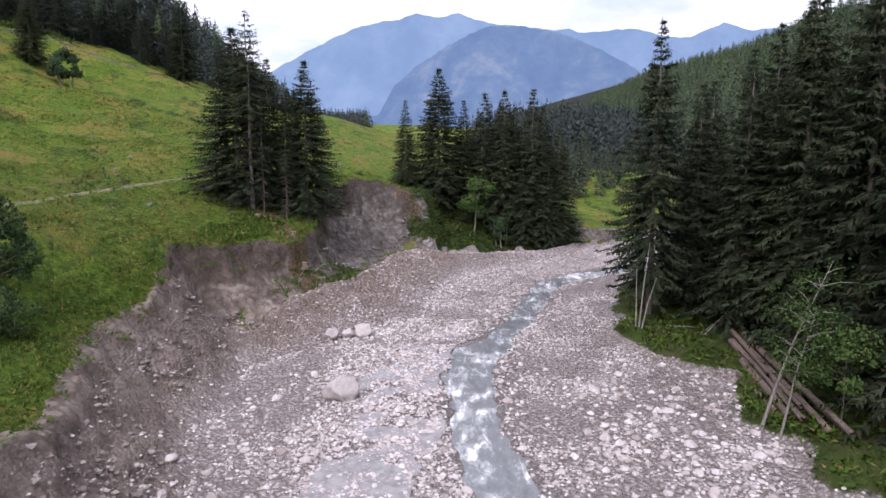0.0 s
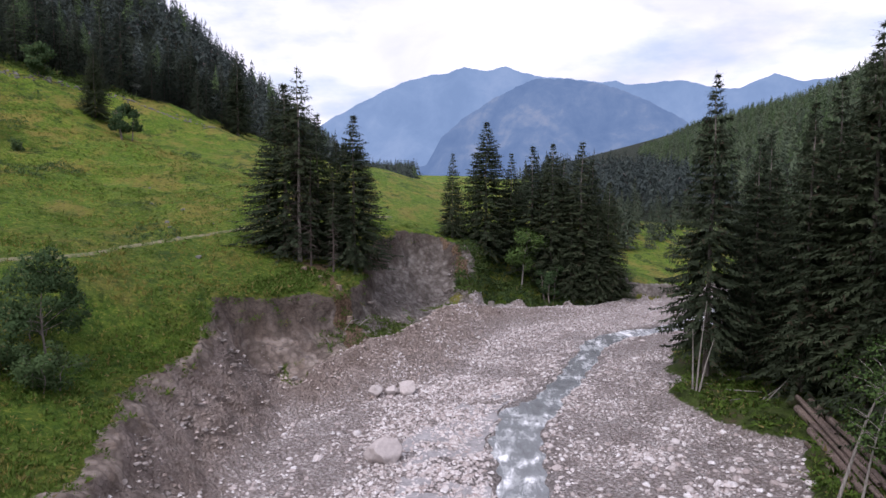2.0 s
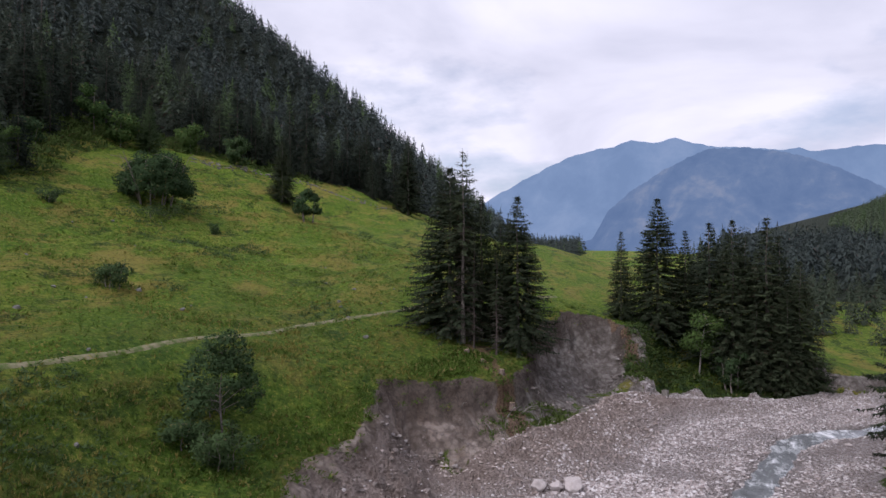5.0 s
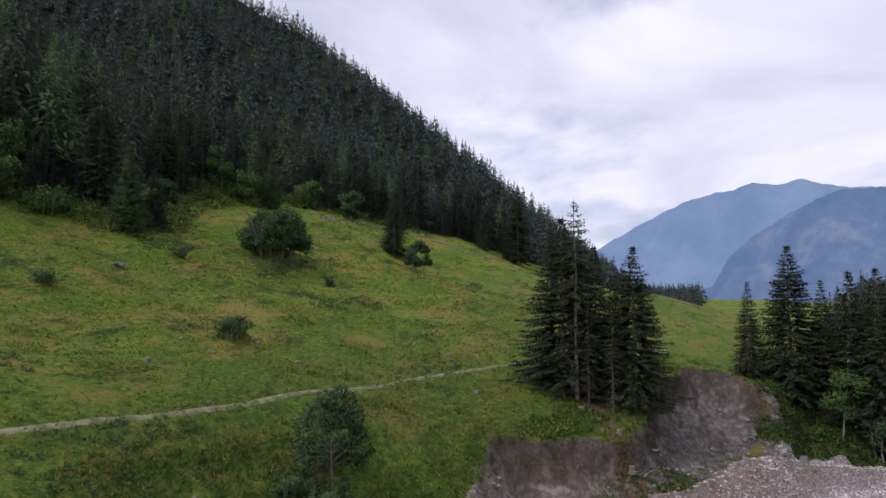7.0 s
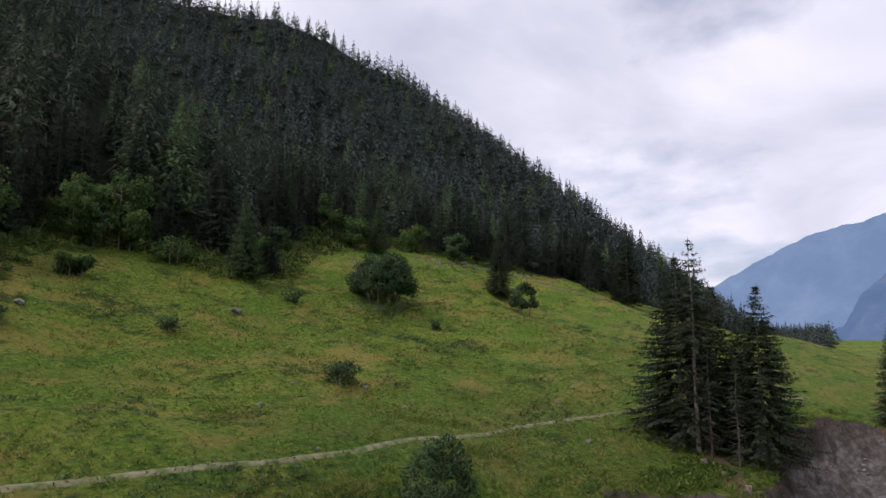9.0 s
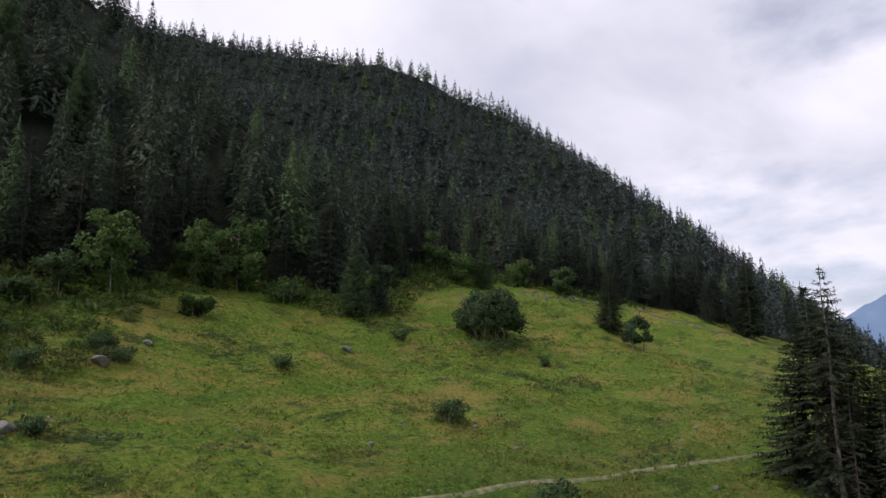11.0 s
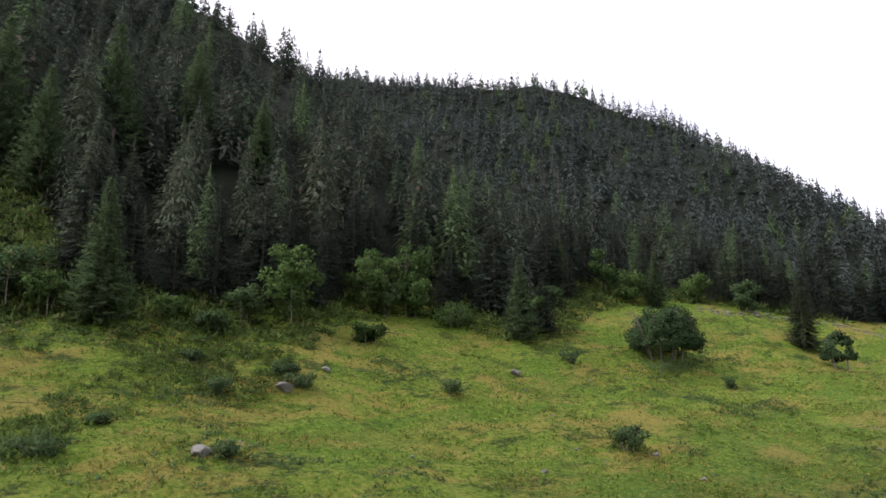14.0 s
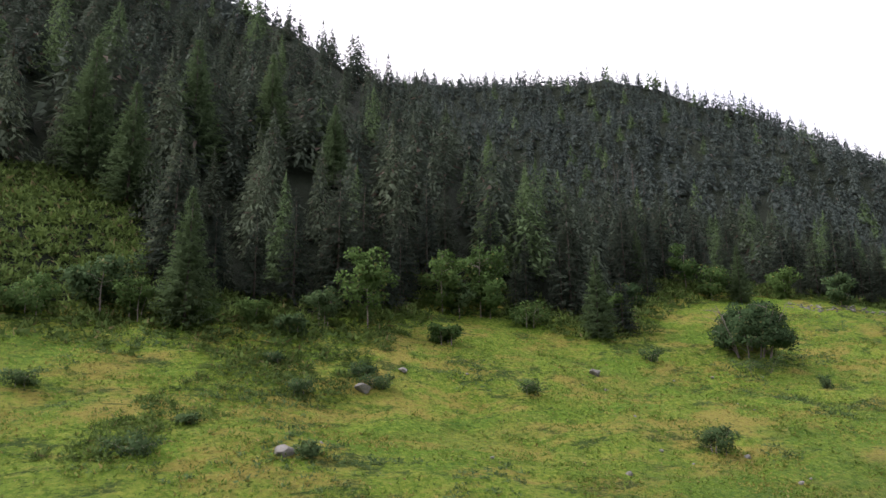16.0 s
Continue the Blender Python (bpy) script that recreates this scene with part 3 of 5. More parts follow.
def leaf_mound(seed, leaves, high, long, wide):
    """A low rounded cushion of leaves, one metre in half-width."""
    r = np.random.RandomState(seed)
    d = unit(r.normal(0, 1, (leaves, 3)))
    d[:, 2] = np.abs(d[:, 2])
    root = d * r.uniform(0.35, 1.0, (leaves, 1)) * [1, 1, high]
    way = unit(d + r.normal(0, 0.55, (leaves, 3)) + [0, 0, 0.15])
    ln = long * r.uniform(0.6, 1.3, (leaves, 1))
    return spikes(root, root + way * ln, unit(np.cross(way, r.normal(0, 1, (leaves, 3)))) * ln * wide)


def conifer(seed, height, width, clear, whorls, arms, step, spray, droop=0.35, ragged=0.25, trunk_r=None):
    """Verts and triangles of trunk and crown of a spruce, foot at the origin."""
    r = np.random.RandomState(seed)
    trunk_r = trunk_r or height * 0.011
    line = [(0.10 * math.sin(i * 1.3 + seed) * i / 8, 0.10 * math.cos(i * 1.7 + seed) * i / 8, height * i / 8) for i in range(9)]
    trunk = tri_tube(line, [trunk_r * (1.25 if i == 0 else 1) * (1 - i / 8.15) + 0.012 for i in range(9)], 7)
    roots, tips, halves = [], [], []
    up = np.array([0, 0, 1.0])
    for w in range(whorls):
        q = min(max((w + r.uniform(-0.4, 0.4)) / (whorls - 1), 0.0), 0.99)
        h = clear * height + q * (1 - clear) * height
        reach = width * (1 - q) ** 0.92 * (0.72 + 0.28 * min(1, q * 7)) * r.uniform(0.88, 1.1) + 0.12
        turn = r.uniform(0, 6.28)
        for a in range(arms if q < 0.8 else max(4, arms - 3)):
            if r.rand() < ragged * 0.45:
                continue
            ang = turn + 6.28 * a / arms + r.uniform(-0.35, 0.35)
            reach_a = reach * r.uniform(1 - ragged, 1 + ragged * 0.5)
            rise = 0.50 * q ** 1.5 - droop * (1 - q) + r.uniform(-0.12, 0.12)
            n = max(2, int(reach_a / step))
            t = 0.18 + 0.82 * (np.arange(n) + r.uniform(0.2, 0.9, n)) / n
            out = np.array([math.cos(ang), math.sin(ang), 0.0])
            side = np.array([-math.sin(ang), math.cos(ang), 0.0])
            at = t[:, None] * reach_a * out + up * (reach_a * (rise * t - 0.30 * t ** 2 + 0.26 * t ** 4))[:, None] + up * h
            taper = (1.15 - t * 0.5)[:, None] * min(1.0, 0.5 + reach_a * 0.3)
            for sgn in (-1, 1):
                d = unit(out * 0.8 + side * sgn * r.uniform(0.35, 0.95, (n, 1)) - up * r.uniform(0.05, 0.55, (n, 1)))
                ln = spray * taper * r.uniform(0.7, 1.35, (n, 1))
                roots.append(at)
                tips.append(at + d * ln)
                halves.append(unit(np.cross(d, r.normal(0, 0.5, (n, 3)) + up)) * ln * 0.15)
            d = unit(out * 0.4 - up + r.normal(0, 0.3, (n, 3)))
            ln = spray * 0.85 * taper * r.uniform(0.6, 1.3, (n, 1))
            roots.append(at)
            tips.append(at + d * ln)
            halves.append(unit(np.cross(d, side + r.normal(0, 0.4, (n, 3)))) * ln * 0.16)
            roots.append(at[-1:] - out * 0.15)
            tips.append(at[-1:] + unit(out + up * 0.3)[None] * spray * 0.8)
            halves.append(side[None] * spray * 0.10)
    top = np.array([[0.1 * math.sin(8 * 1.3 + seed), 0.1 * math.cos(8 * 1.7 + seed), height]])
    roots.append(top - [[0, 0, 0.9]])
    tips.append(top + [[0, 0, 0.45]])
    halves.append(np.array([[0.07, 0.02, 0]]))
    crown = spikes(np.concatenate(roots), np.concatenate(tips), np.concatenate(halves))
    return trunk, crown


def dead_branches(seed, height, low, high, count, reach):
    """Bare thin snags on the lower stem."""
    r = np.random.RandomState(seed)
    pieces = []
    for _ in range(count):
        h, ang, ln = height * r.uniform(low, high), r.uniform(0, 6.28), reach * r.uniform(0.4, 1.0)
        d = np.array([math.cos(ang), math.sin(ang), 0])
        p = np.array([0, 0, h])
        pieces.append(tri_tube([p, p + d * ln * 0.5 + [0, 0, -0.05 * ln], p + d * ln + [0, 0, -0.3 * ln]], [0.03, 0.02, 0.006], 3))
    return joined(pieces)


def broadleaf(seed, height, width, stems=1, leaves=2600, leaf=0.22, low=0.25, trunk_r=0.12, spread=0.5, gaps=0.5, lean=0.0, dome=0):
    """Verts and triangles of the wood and the leaves of a broad-leaved tree."""
    r = np.random.RandomState(seed)
    wood, clumps = [], []
    for s in range(stems):
        a0 = 6.28 * s / stems + r.uniform(0, 1)
        foot = np.array([math.cos(a0), math.sin(a0), 0]) * (0.0 if stems == 1 else r.uniform(0.15, 0.22) * width)
        out = np.array([math.cos(a0), math.sin(a0), 0]) * (0 if stems == 1 else spread * width * 0.3) + np.array([lean, 0, 0])
        hs = height * r.uniform(0.72, 0.95)
        line = [foot + out * (q ** 1.3) + [0.06 * math.sin(q * 9 + s), 0.06 * math.cos(q * 7 + s), hs * q] for q in np.linspace(0, 1, 7)]
        wood.append(tri_tube(line, [trunk_r * (1 - 0.85 * q) for q in np.linspace(0, 1, 7)], 6))
        for b in range(max(5, int(16 / stems))):
            q = r.uniform(low, 0.95)
            p = foot + out * q ** 1.3 + np.array([0, 0, hs * q])
            ang = r.uniform(0, 6.28)
            bulge = math.sin(math.pi * min(1, max(0.05, (q - low * 0.6) / (1.02 - low * 0.6)))) ** 0.7
            ln = width * 0.5 * (0.35 + 0.65 * bulge) * r.uniform(0.6, 1.05) * (1 if stems == 1 else 0.75)
            d = np.array([math.cos(ang), math.sin(ang), r.uniform(0.1, 0.6)])
            e = p + d * ln
            wood.append(tri_tube([p, (p + e) / 2 + [0, 0, 0.08 * ln], e], [trunk_r * 0.35, trunk_r * 0.2, 0.01], 4))
            for c in (0.5, 0.8, 1.05):
                clumps.append((p + d * ln * c + r.normal(0, 0.12 * width * 0.3, 3), ln * r.uniform(0.22, 0.42) + 0.15))
        clumps.append((line[-1], width * 0.12))
    if dome:
        clumps = []
        for d in unit(r.normal(0, 1, (dome, 3))):
            q = r.uniform(0.55, 1.0) ** 0.5
            clumps.append((np.array([d[0] * width * 0.44 * q, d[1] * width * 0.44 * q, height * (low + 0.16 + (1 - low - 0.2) * abs(d[2]) * q)]), width * r.uniform(0.07, 0.12)))
    centre = np.array([c[0] for c in clumps])
    size = np.array([c[1] for c in clumps])
    pick = r.choice(len(clumps), leaves, p=size ** 2 / (size ** 2).sum())
    direction = unit(r.normal(0, 1, (leaves, 3)))
    pos = centre[pick] + direction * (size[pick] * r.uniform(0.15, 1.0, leaves) ** gaps)[:, None] * [1, 1, 0.75]
    pos[:, 2] = np.maximum(pos[:, 2], 0.08 * height)
    d = unit(direction + r.normal(0, 0.7, (leaves, 3)) + [0, 0, -0.25])
    ln = leaf * r.uniform(0.6, 1.4, (leaves, 1))
    half = unit(np.cross(d, r.normal(0, 1, (leaves, 3)))) * ln * 0.42
    return joined(wood), kites(pos, pos + d * ln, half), np.repeat(unit(direction * 0.8 + unit(pos - [0, 0, height * 0.4]) * 0.8 + [0, 0, 0.5]), 4, axis=0)


def pebble(seed):
    """A small angular stone of eight faces."""
    r = np.random.RandomState(seed)
    v = np.array([(1, 0, 0), (-1, 0, 0), (0, 1, 0), (0, -1, 0), (0, 0, 1), (0, 0, -1)], float) * 0.5
    v = v + r.uniform(-0.16, 0.16, v.shape)
    v[:, 2] *= 0.75
    f = np.array([(0, 2, 4), (2, 1, 4), (1, 3, 4), (3, 0, 4), (2, 0, 5), (1, 2, 5), (3, 1, 5), (0, 3, 5)])
    return v * [1.15, 0.95, 1.0], f


def rock(seed, squash=0.6, rough=0.25, fine=1, cuts=7, low=0.62):
    """A lump of stone about one metre across."""
    r = np.random.RandomState(seed)
    bm = bmesh.new()
    bmesh.ops.create_icosphere(bm, subdivisions=fine, radius=0.5)
    v = np.array([q.co[:] for q in bm.verts])
    f = np.array([[q.index for q in face.verts] for face in bm.faces])
    bm.free()
    for c in unit(r.normal(0, 1, (cuts, 3))):
        d = v @ c
        lim = 0.5 * r.uniform(low, 0.92)
        v = v - np.outer(np.clip(d - lim, 0, None), c)
    v = v * r.uniform(1 - rough, 1 + rough, (len(v), 1))
    if fine > 2:
        off = Vector(r.uniform(-9, 9, 3))
        v = v * np.array([[1 + 0.16 * noise.noise(Vector(q) * 2.6 + off) + 0.07 * noise.noise(Vector(q) * 7.0 + off) + 0.03 * noise.noise(Vector(q) * 17.0 + off)] for q in v])
    return v * [1.0, r.uniform(0.7, 1.0), squash], f


def scatter_rocks(spots, seed, shapes, sink=0.25):
    """Many stones in one mesh: spots are x, y, size rows."""
    r = np.random.RandomState(seed)
    spots = np.asarray(spots)
    z = ground_z(spots[:, 0], spots[:, 1])
    vs, fs, n = [], [], 0
    pick = r.randint(0, len(shapes), len(spots))
    for k, (v, f) in enumerate(shapes):
        m = np.where(pick == k)[0]
        if not len(m):
            continue
        a = r.uniform(0, 6.28, len(m))
        s = spots[m, 2] * r.uniform(0.85, 1.15, len(m))
        ca, sa = np.cos(a)[:, None], np.sin(a)[:, None]
        x = (v[None, :, 0] * ca - v[None, :, 1] * sa) * s[:, None] + spots[m, 0][:, None]
        y = (v[None, :, 0] * sa + v[None, :, 1] * ca) * s[:, None] + spots[m, 1][:, None]
        zz = v[None, :, 2] * (s * r.uniform(0.7, 1.1, len(m)))[:, None] + (z[m] + s * (0.3 - sink))[:, None]
        vs.append(np.stack([x, y, zz], -1).reshape(-1, 3))
        fs.append((f[None] + (np.arange(len(m)) * len(v))[:, None, None]).reshape(-1, 3) + n)
        n += len(m) * len(v)
    return np.concatenate(vs), np.concatenate(fs)


def on_ground(x, y, sink=0.0):
    return float(ground_z(np.array([x]), np.array([y]))[0]) - sink

# ---------------------------------------------------------------- ground, one sheet to the horizon
def spaced(stops):
    """Grid lines: stops are (from, to, step)."""
    out = []
    for a, b, s in stops:
        out.extend(np.linspace(a, b, max(1, int(round((b - a) / s))), endpoint=False))
    out.append(stops[-1][1])
    return np.array(out)


GX = spaced([(-2600, -700, 190), (-700, -440, 40), (-440, -200, 8), (-200, -95, 4), (-95, -34, 0.55), (-34, -26, 0.5), (-26, -3, 0.29), (-3, 24, 0.4), (24, 40, 0.8), (40, 120, 5), (120, 340, 14), (340, 900, 60), (900, 2600, 200)])
GY = spaced([(-500, -100, 50), (-100, -22, 6), (-22, 24, 0.9), (24, 44, 0.45), (44, 92, 0.31), (92, 96, 0.4), (96, 140, 1.0), (140, 220, 2.5), (220, 480, 8), (480, 1100, 30), (1100, 3600, 180)])
gx, gy = np.meshgrid(GX, GY, indexing="ij")
gz, g_gravel, g_face, g_terrace, g_soil = ground_parts(gx, gy)
FOREST_EDGE = [(-51.1, -301.6), (-71.1, -32.1), (-77.5, 0.8), (-76.5, 11.8), (-76.5, 20), (-75.8, 31.5), (-78.5, 38), (-85, 45.5), (-85, 53.5), (-80.5, 59.9), (-75.4, 64.2), (-76, 70), (-85.5, 84.5), (-90, 100), (-85, 112), (-79, 130), (-72.5, 140), (-65, 152), (-60.5, 176), (-47, 200), (-30, 226), (-32, 260), (-36, 350), (-46, 420), (-60, 520), (-2400, 520), (-2400, -300)]


# a glade of bracken within the wood, and a tongue of it running down into the pasture
GLADE = [(-74, -30), (-74, -12), (-76.5, 10), (-91, 10.5), (-101, 8), (-105, -2), (-103, -14), (-95, -30)]
BRAKE = [(-76, 21), (-73.5, 13.5), (-67.3, 17.5), (-58, 8.5), (-50, 3), (-48.5, 8), (-54, 12.5), (-58, 17.5), (-62, 24), (-64.5, 30), (-71, 35), (-77, 37)]


def in_forest(px, py):
    return inside(px, py, FOREST_EDGE)


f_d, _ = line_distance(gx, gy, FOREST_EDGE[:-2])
wood_shade = np.where(in_forest(gx, gy), smooth(f_d, 0, 5), 0.0)
wood_shade = np.maximum(wood_shade, smooth(gx - 32 - 0.17 * gy, 0, 6) * (gy > 20))
wood_shade = np.maximum(wood_shade, smooth(gy, 176, 190) * smooth(gx - 8 - 0.10 * (gy - 178), 0, 6))
g_wet = np.exp(-(np.abs(gx - stream_x(gy)) / (stream_half(gy) + 1.1)) ** 4) * g_gravel
braid = braid_share(gx, gy)
g_wet = np.clip(g_wet + 0.8 * braid * g_gravel, 0, 1)
g_clay = np.clip(smooth(gy, 55, 63) * (0.35 + 0.9 * smooth(gx, -16, -9)), 0, 1)
LITTER = ([(-16.6, 66.6), (-15.4, 64.4), (-14.0, 62.2), (-12.6, 60.4), (-11.6, 59.2)], [(-6.4, 88.4), (-4.2, 87.0), (-2.6, 84.6), (-1.8, 82.0)])
g_litter = np.maximum(smooth(1.5 - line_distance(gx, gy, LITTER[0])[0] + 0.9 * grain(gx, gy, 1.7, 2, 33), 0.0, 0.9), smooth(0.8 - line_distance(gx, gy, LITTER[1])[0] + 0.7 * grain(gx, gy, 1.7, 2, 34), 0.0, 0.7))
torn_share = g_face * (gx < 30)
gx = gx + torn_share * 0.62 * grain(gy + 0.3 * gx, gz * 1.4, 1.9, 3, 21)
gy = gy + torn_share * 0.62 * grain(gx - 0.3 * gy, gz * 1.4, 1.9, 3, 22)
ni, nj = gx.shape
ids = np.arange(ni * nj).reshape(ni, nj)
quads = np.stack([ids[:-1, :-1], ids[1:, :-1], ids[1:, 1:], ids[:-1, 1:]], -1).reshape(-1, 4)
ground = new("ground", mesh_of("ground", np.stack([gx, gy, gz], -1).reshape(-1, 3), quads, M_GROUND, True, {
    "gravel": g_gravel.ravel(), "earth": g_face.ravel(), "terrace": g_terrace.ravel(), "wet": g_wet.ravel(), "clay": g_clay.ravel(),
    "litter": g_litter.ravel(), "wood": wood_shade.ravel(), "soil": g_soil.ravel(), "mound": brown_share(gx, gy).ravel(), "rank": (smooth(gx + 0.2 * gy, -36, -20) * (0.75 - 0.45 * smooth(gy, 58, 80))).ravel()}))
tagged(ground, "sloping green alpine meadow falling to a pale stony wash", "ground", kind="structure")

# the stream: a bent ribbon of water lying in its channel
wy = np.arange(8, 100, 0.4)
wu = np.linspace(-1, 1, 13)
wx = stream_x(wy)[:, None] + (stream_half(wy) * 1.02)[:, None] * wu[None, :]
wyy = np.repeat(wy[:, None], len(wu), 1)
wz = bed_z(wyy) - 0.14 + 0.025 * rolling(wx, wyy, 1.3, 4)
ids = np.arange(wx.size).reshape(wx.shape)
quads = np.stack([ids[:-1, :-1], ids[:-1, 1:], ids[1:, 1:], ids[1:, :-1]], -1).reshape(-1, 4)
stream = new("water", mesh_of("water", np.stack([wx, wyy, wz], -1).reshape(-1, 3), quads, M_WATER, True))
tagged(stream, "shallow grey-blue mountain stream with white riffles", "stream", kind="structure")

# shallow side channel between the cobbles
by = np.arange(20, 56, 0.5)
bu = np.linspace(-1, 1, 9)
bx = np.minimum(braid_x(by)[:, None] + 2.7 * bu[None, :], (stream_x(by) - stream_half(by) - 0.15 + 0.1 * np.sin(by * 2.1))[:, None] + 0.02 * bu[None, :])
byy = np.repeat(by[:, None], len(bu), 1)
bz = bed_z(byy) + 0.014 * np.abs(bx - stream_x(byy)) - 0.015 + 0.012 * rolling(bx, byy, 1.1, 4)
ids = np.arange(bx.size).reshape(bx.shape)
quads = np.stack([ids[:-1, :-1], ids[:-1, 1:], ids[1:, 1:], ids[1:, :-1]], -1).reshape(-1, 4)
side_channel = new("water", mesh_of("side_channel", np.stack([bx, byy, bz], -1).reshape(-1, 3), quads, M_SHALLOWS, True))
tagged(side_channel, "thin grey sheet of water seeping between cobbles", "stream", kind="structure")

# far mountains, kilometres off: they emit their colour, haze blue painted in
def backdrop(name, label, dist, outline, colours, drop, seed, scale):
    az = np.radians(np.linspace(outline[0][0], outline[-1][0], 260))
    deg = np.degrees(az)
    el = np.interp(deg, [o[0] for o in outline], [o[1] for o in outline])
    rr = np.random.RandomState(seed)
    jag = sum(np.sin(deg * k + rr.uniform(0, 6.3)) * a for k, a in ((3.1, 0.05), (7.3, 0.04), (15.7, 0.03), (33.0, 0.018), (71.0, 0.01)))
    el = el + 0.6 * jag
    rows = np.linspace(0, 1, 22)
    top = 17 + dist * np.tan(np.radians(el))
    d = dist - 420 * (1 - rows)[None, :] ** 0.8
    zz = drop + (top[:, None] - drop) * (rows[None, :] ** 1.0)
    d = d + 40 * rolling(deg[:, None] * 40 + rows[None, :] * 200, zz, 300.0, 4) * (1 - rows[None, :] ** 6)
    x, y = np.sin(az)[:, None] * d, np.cos(az)[:, None] * d
    ids = np.arange(x.size).reshape(x.shape)
    q = np.stack([ids[:-1, :-1], ids[1:, :-1], ids[1:, 1:], ids[:-1, 1:]], -1).reshape(-1, 4)
    m, n, l, b = material(name + "_hazed_rock_and_woods", 1.0)
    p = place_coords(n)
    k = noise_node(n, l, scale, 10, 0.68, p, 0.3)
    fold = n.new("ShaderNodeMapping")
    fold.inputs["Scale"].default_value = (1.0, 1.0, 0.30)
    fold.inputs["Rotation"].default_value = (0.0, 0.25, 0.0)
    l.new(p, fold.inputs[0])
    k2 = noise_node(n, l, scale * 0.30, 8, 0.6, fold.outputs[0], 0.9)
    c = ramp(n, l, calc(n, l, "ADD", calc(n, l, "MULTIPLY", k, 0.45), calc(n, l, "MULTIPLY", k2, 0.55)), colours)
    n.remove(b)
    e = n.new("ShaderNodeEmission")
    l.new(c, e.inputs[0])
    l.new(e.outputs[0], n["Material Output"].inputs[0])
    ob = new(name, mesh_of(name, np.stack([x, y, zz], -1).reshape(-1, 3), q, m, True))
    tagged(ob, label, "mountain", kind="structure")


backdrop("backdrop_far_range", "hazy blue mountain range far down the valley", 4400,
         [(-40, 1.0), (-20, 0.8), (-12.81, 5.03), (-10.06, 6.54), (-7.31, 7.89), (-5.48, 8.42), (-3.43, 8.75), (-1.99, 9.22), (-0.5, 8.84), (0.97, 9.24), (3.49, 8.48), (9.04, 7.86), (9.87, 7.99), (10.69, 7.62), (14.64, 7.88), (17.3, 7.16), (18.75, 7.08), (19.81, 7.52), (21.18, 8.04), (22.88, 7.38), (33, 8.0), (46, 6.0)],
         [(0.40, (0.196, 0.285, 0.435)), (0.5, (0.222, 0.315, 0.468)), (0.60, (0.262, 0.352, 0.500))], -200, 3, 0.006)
backdrop("backdrop_near_range", "wooded mountain with pale rock slopes, painted hazy blue-grey, self-glowing", 3400,
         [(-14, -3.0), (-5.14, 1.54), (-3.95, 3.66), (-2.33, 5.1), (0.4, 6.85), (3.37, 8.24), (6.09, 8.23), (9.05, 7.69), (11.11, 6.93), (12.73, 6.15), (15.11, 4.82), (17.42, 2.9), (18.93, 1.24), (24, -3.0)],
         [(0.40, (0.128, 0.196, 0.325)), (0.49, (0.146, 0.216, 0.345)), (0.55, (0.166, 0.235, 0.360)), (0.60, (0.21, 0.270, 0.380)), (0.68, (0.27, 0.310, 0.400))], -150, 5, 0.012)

# the cart track across the pasture, a worn strip lying on the turf
leg = np.array(TRAIL, float)
run = np.concatenate([[0], np.cumsum(np.hypot(*np.diff(leg, axis=0).T))])
q = np.arange(0, run[-1], 0.5)
tx, ty = np.interp(q, run, leg[:, 0]), np.interp(q, run, leg[:, 1])
for _ in range(12):
    tx[1:-1], ty[1:-1] = (tx[:-2] + tx[1:-1] + tx[2:]) / 3, (ty[:-2] + ty[1:-1] + ty[2:]) / 3
dx, dy = np.gradient(tx), np.gradient(ty)
dl = np.hypot(dx, dy)
across = np.linspace(-1, 1, 7)
half = 0.30 + 0.08 * rolling(tx, ty, 5.0, 4)
px = tx[:, None] - (dy / dl)[:, None] * across * half[:, None]
py = ty[:, None] + (dx / dl)[:, None] * across * half[:, None]
pz = ground_z(px, py) + 0.11 - 0.11 * np.abs(across) ** 3
ids = np.arange(px.size).reshape(px.shape)
path_quads = np.stack([ids[:-1, :-1], ids[1:, :-1], ids[1:, 1:], ids[:-1, 1:]], -1).reshape(-1, 4)
path = new("path", mesh_of("path", np.stack([px, py, pz], -1).reshape(-1, 3), path_quads, M_PATH, True))
tagged(path, "narrow worn track of pale earth across the pasture", "path", kind="structure")

# ---------------------------------------------------------------- single trees
def spruce_kind(seed, label, h, w, clear, whorls, arms, step, spray, needle=M_NEEDLE, snags=0, **more):
    trunk, crown = conifer(seed, h, w, clear, whorls, arms, step, spray, **more)
    me_t, me_c = mesh_of("spruce_trunk", *trunk, M_DEADTWIG if seed in (15, 18, 19, 20) else M_BARK, True), mesh_of("spruce_crown", *crown, needle, normals=unit(outward(crown[0], 0.55) + np.random.RandomState(seed).normal(0, 0.22, crown[0].shape)))
    me_s = mesh_of("spruce_snags", *dead_branches(seed + 50, h, 0.06, max(clear + 0.12, 0.3), snags, w * 0.75), M_DEADTWIG) if snags else None

    def make(x, y, height, turn, text=label, group="", name="spruce", sink=0.15, girth=1.0):
        k = height / h
        ob = base(name, text, name, group, pose(x, y, on_ground(x, y, sink), 0, 0, turn) @ Matrix.Diagonal((k * girth, k * girth, k, 1)))
        part("trunk", me_t, ob)
        part("crown", me_c, ob)
        if me_s:
            tagged(part("dead_wood", me_s, ob, "bare grey snags"), kind="stuff")
        return ob
    return make


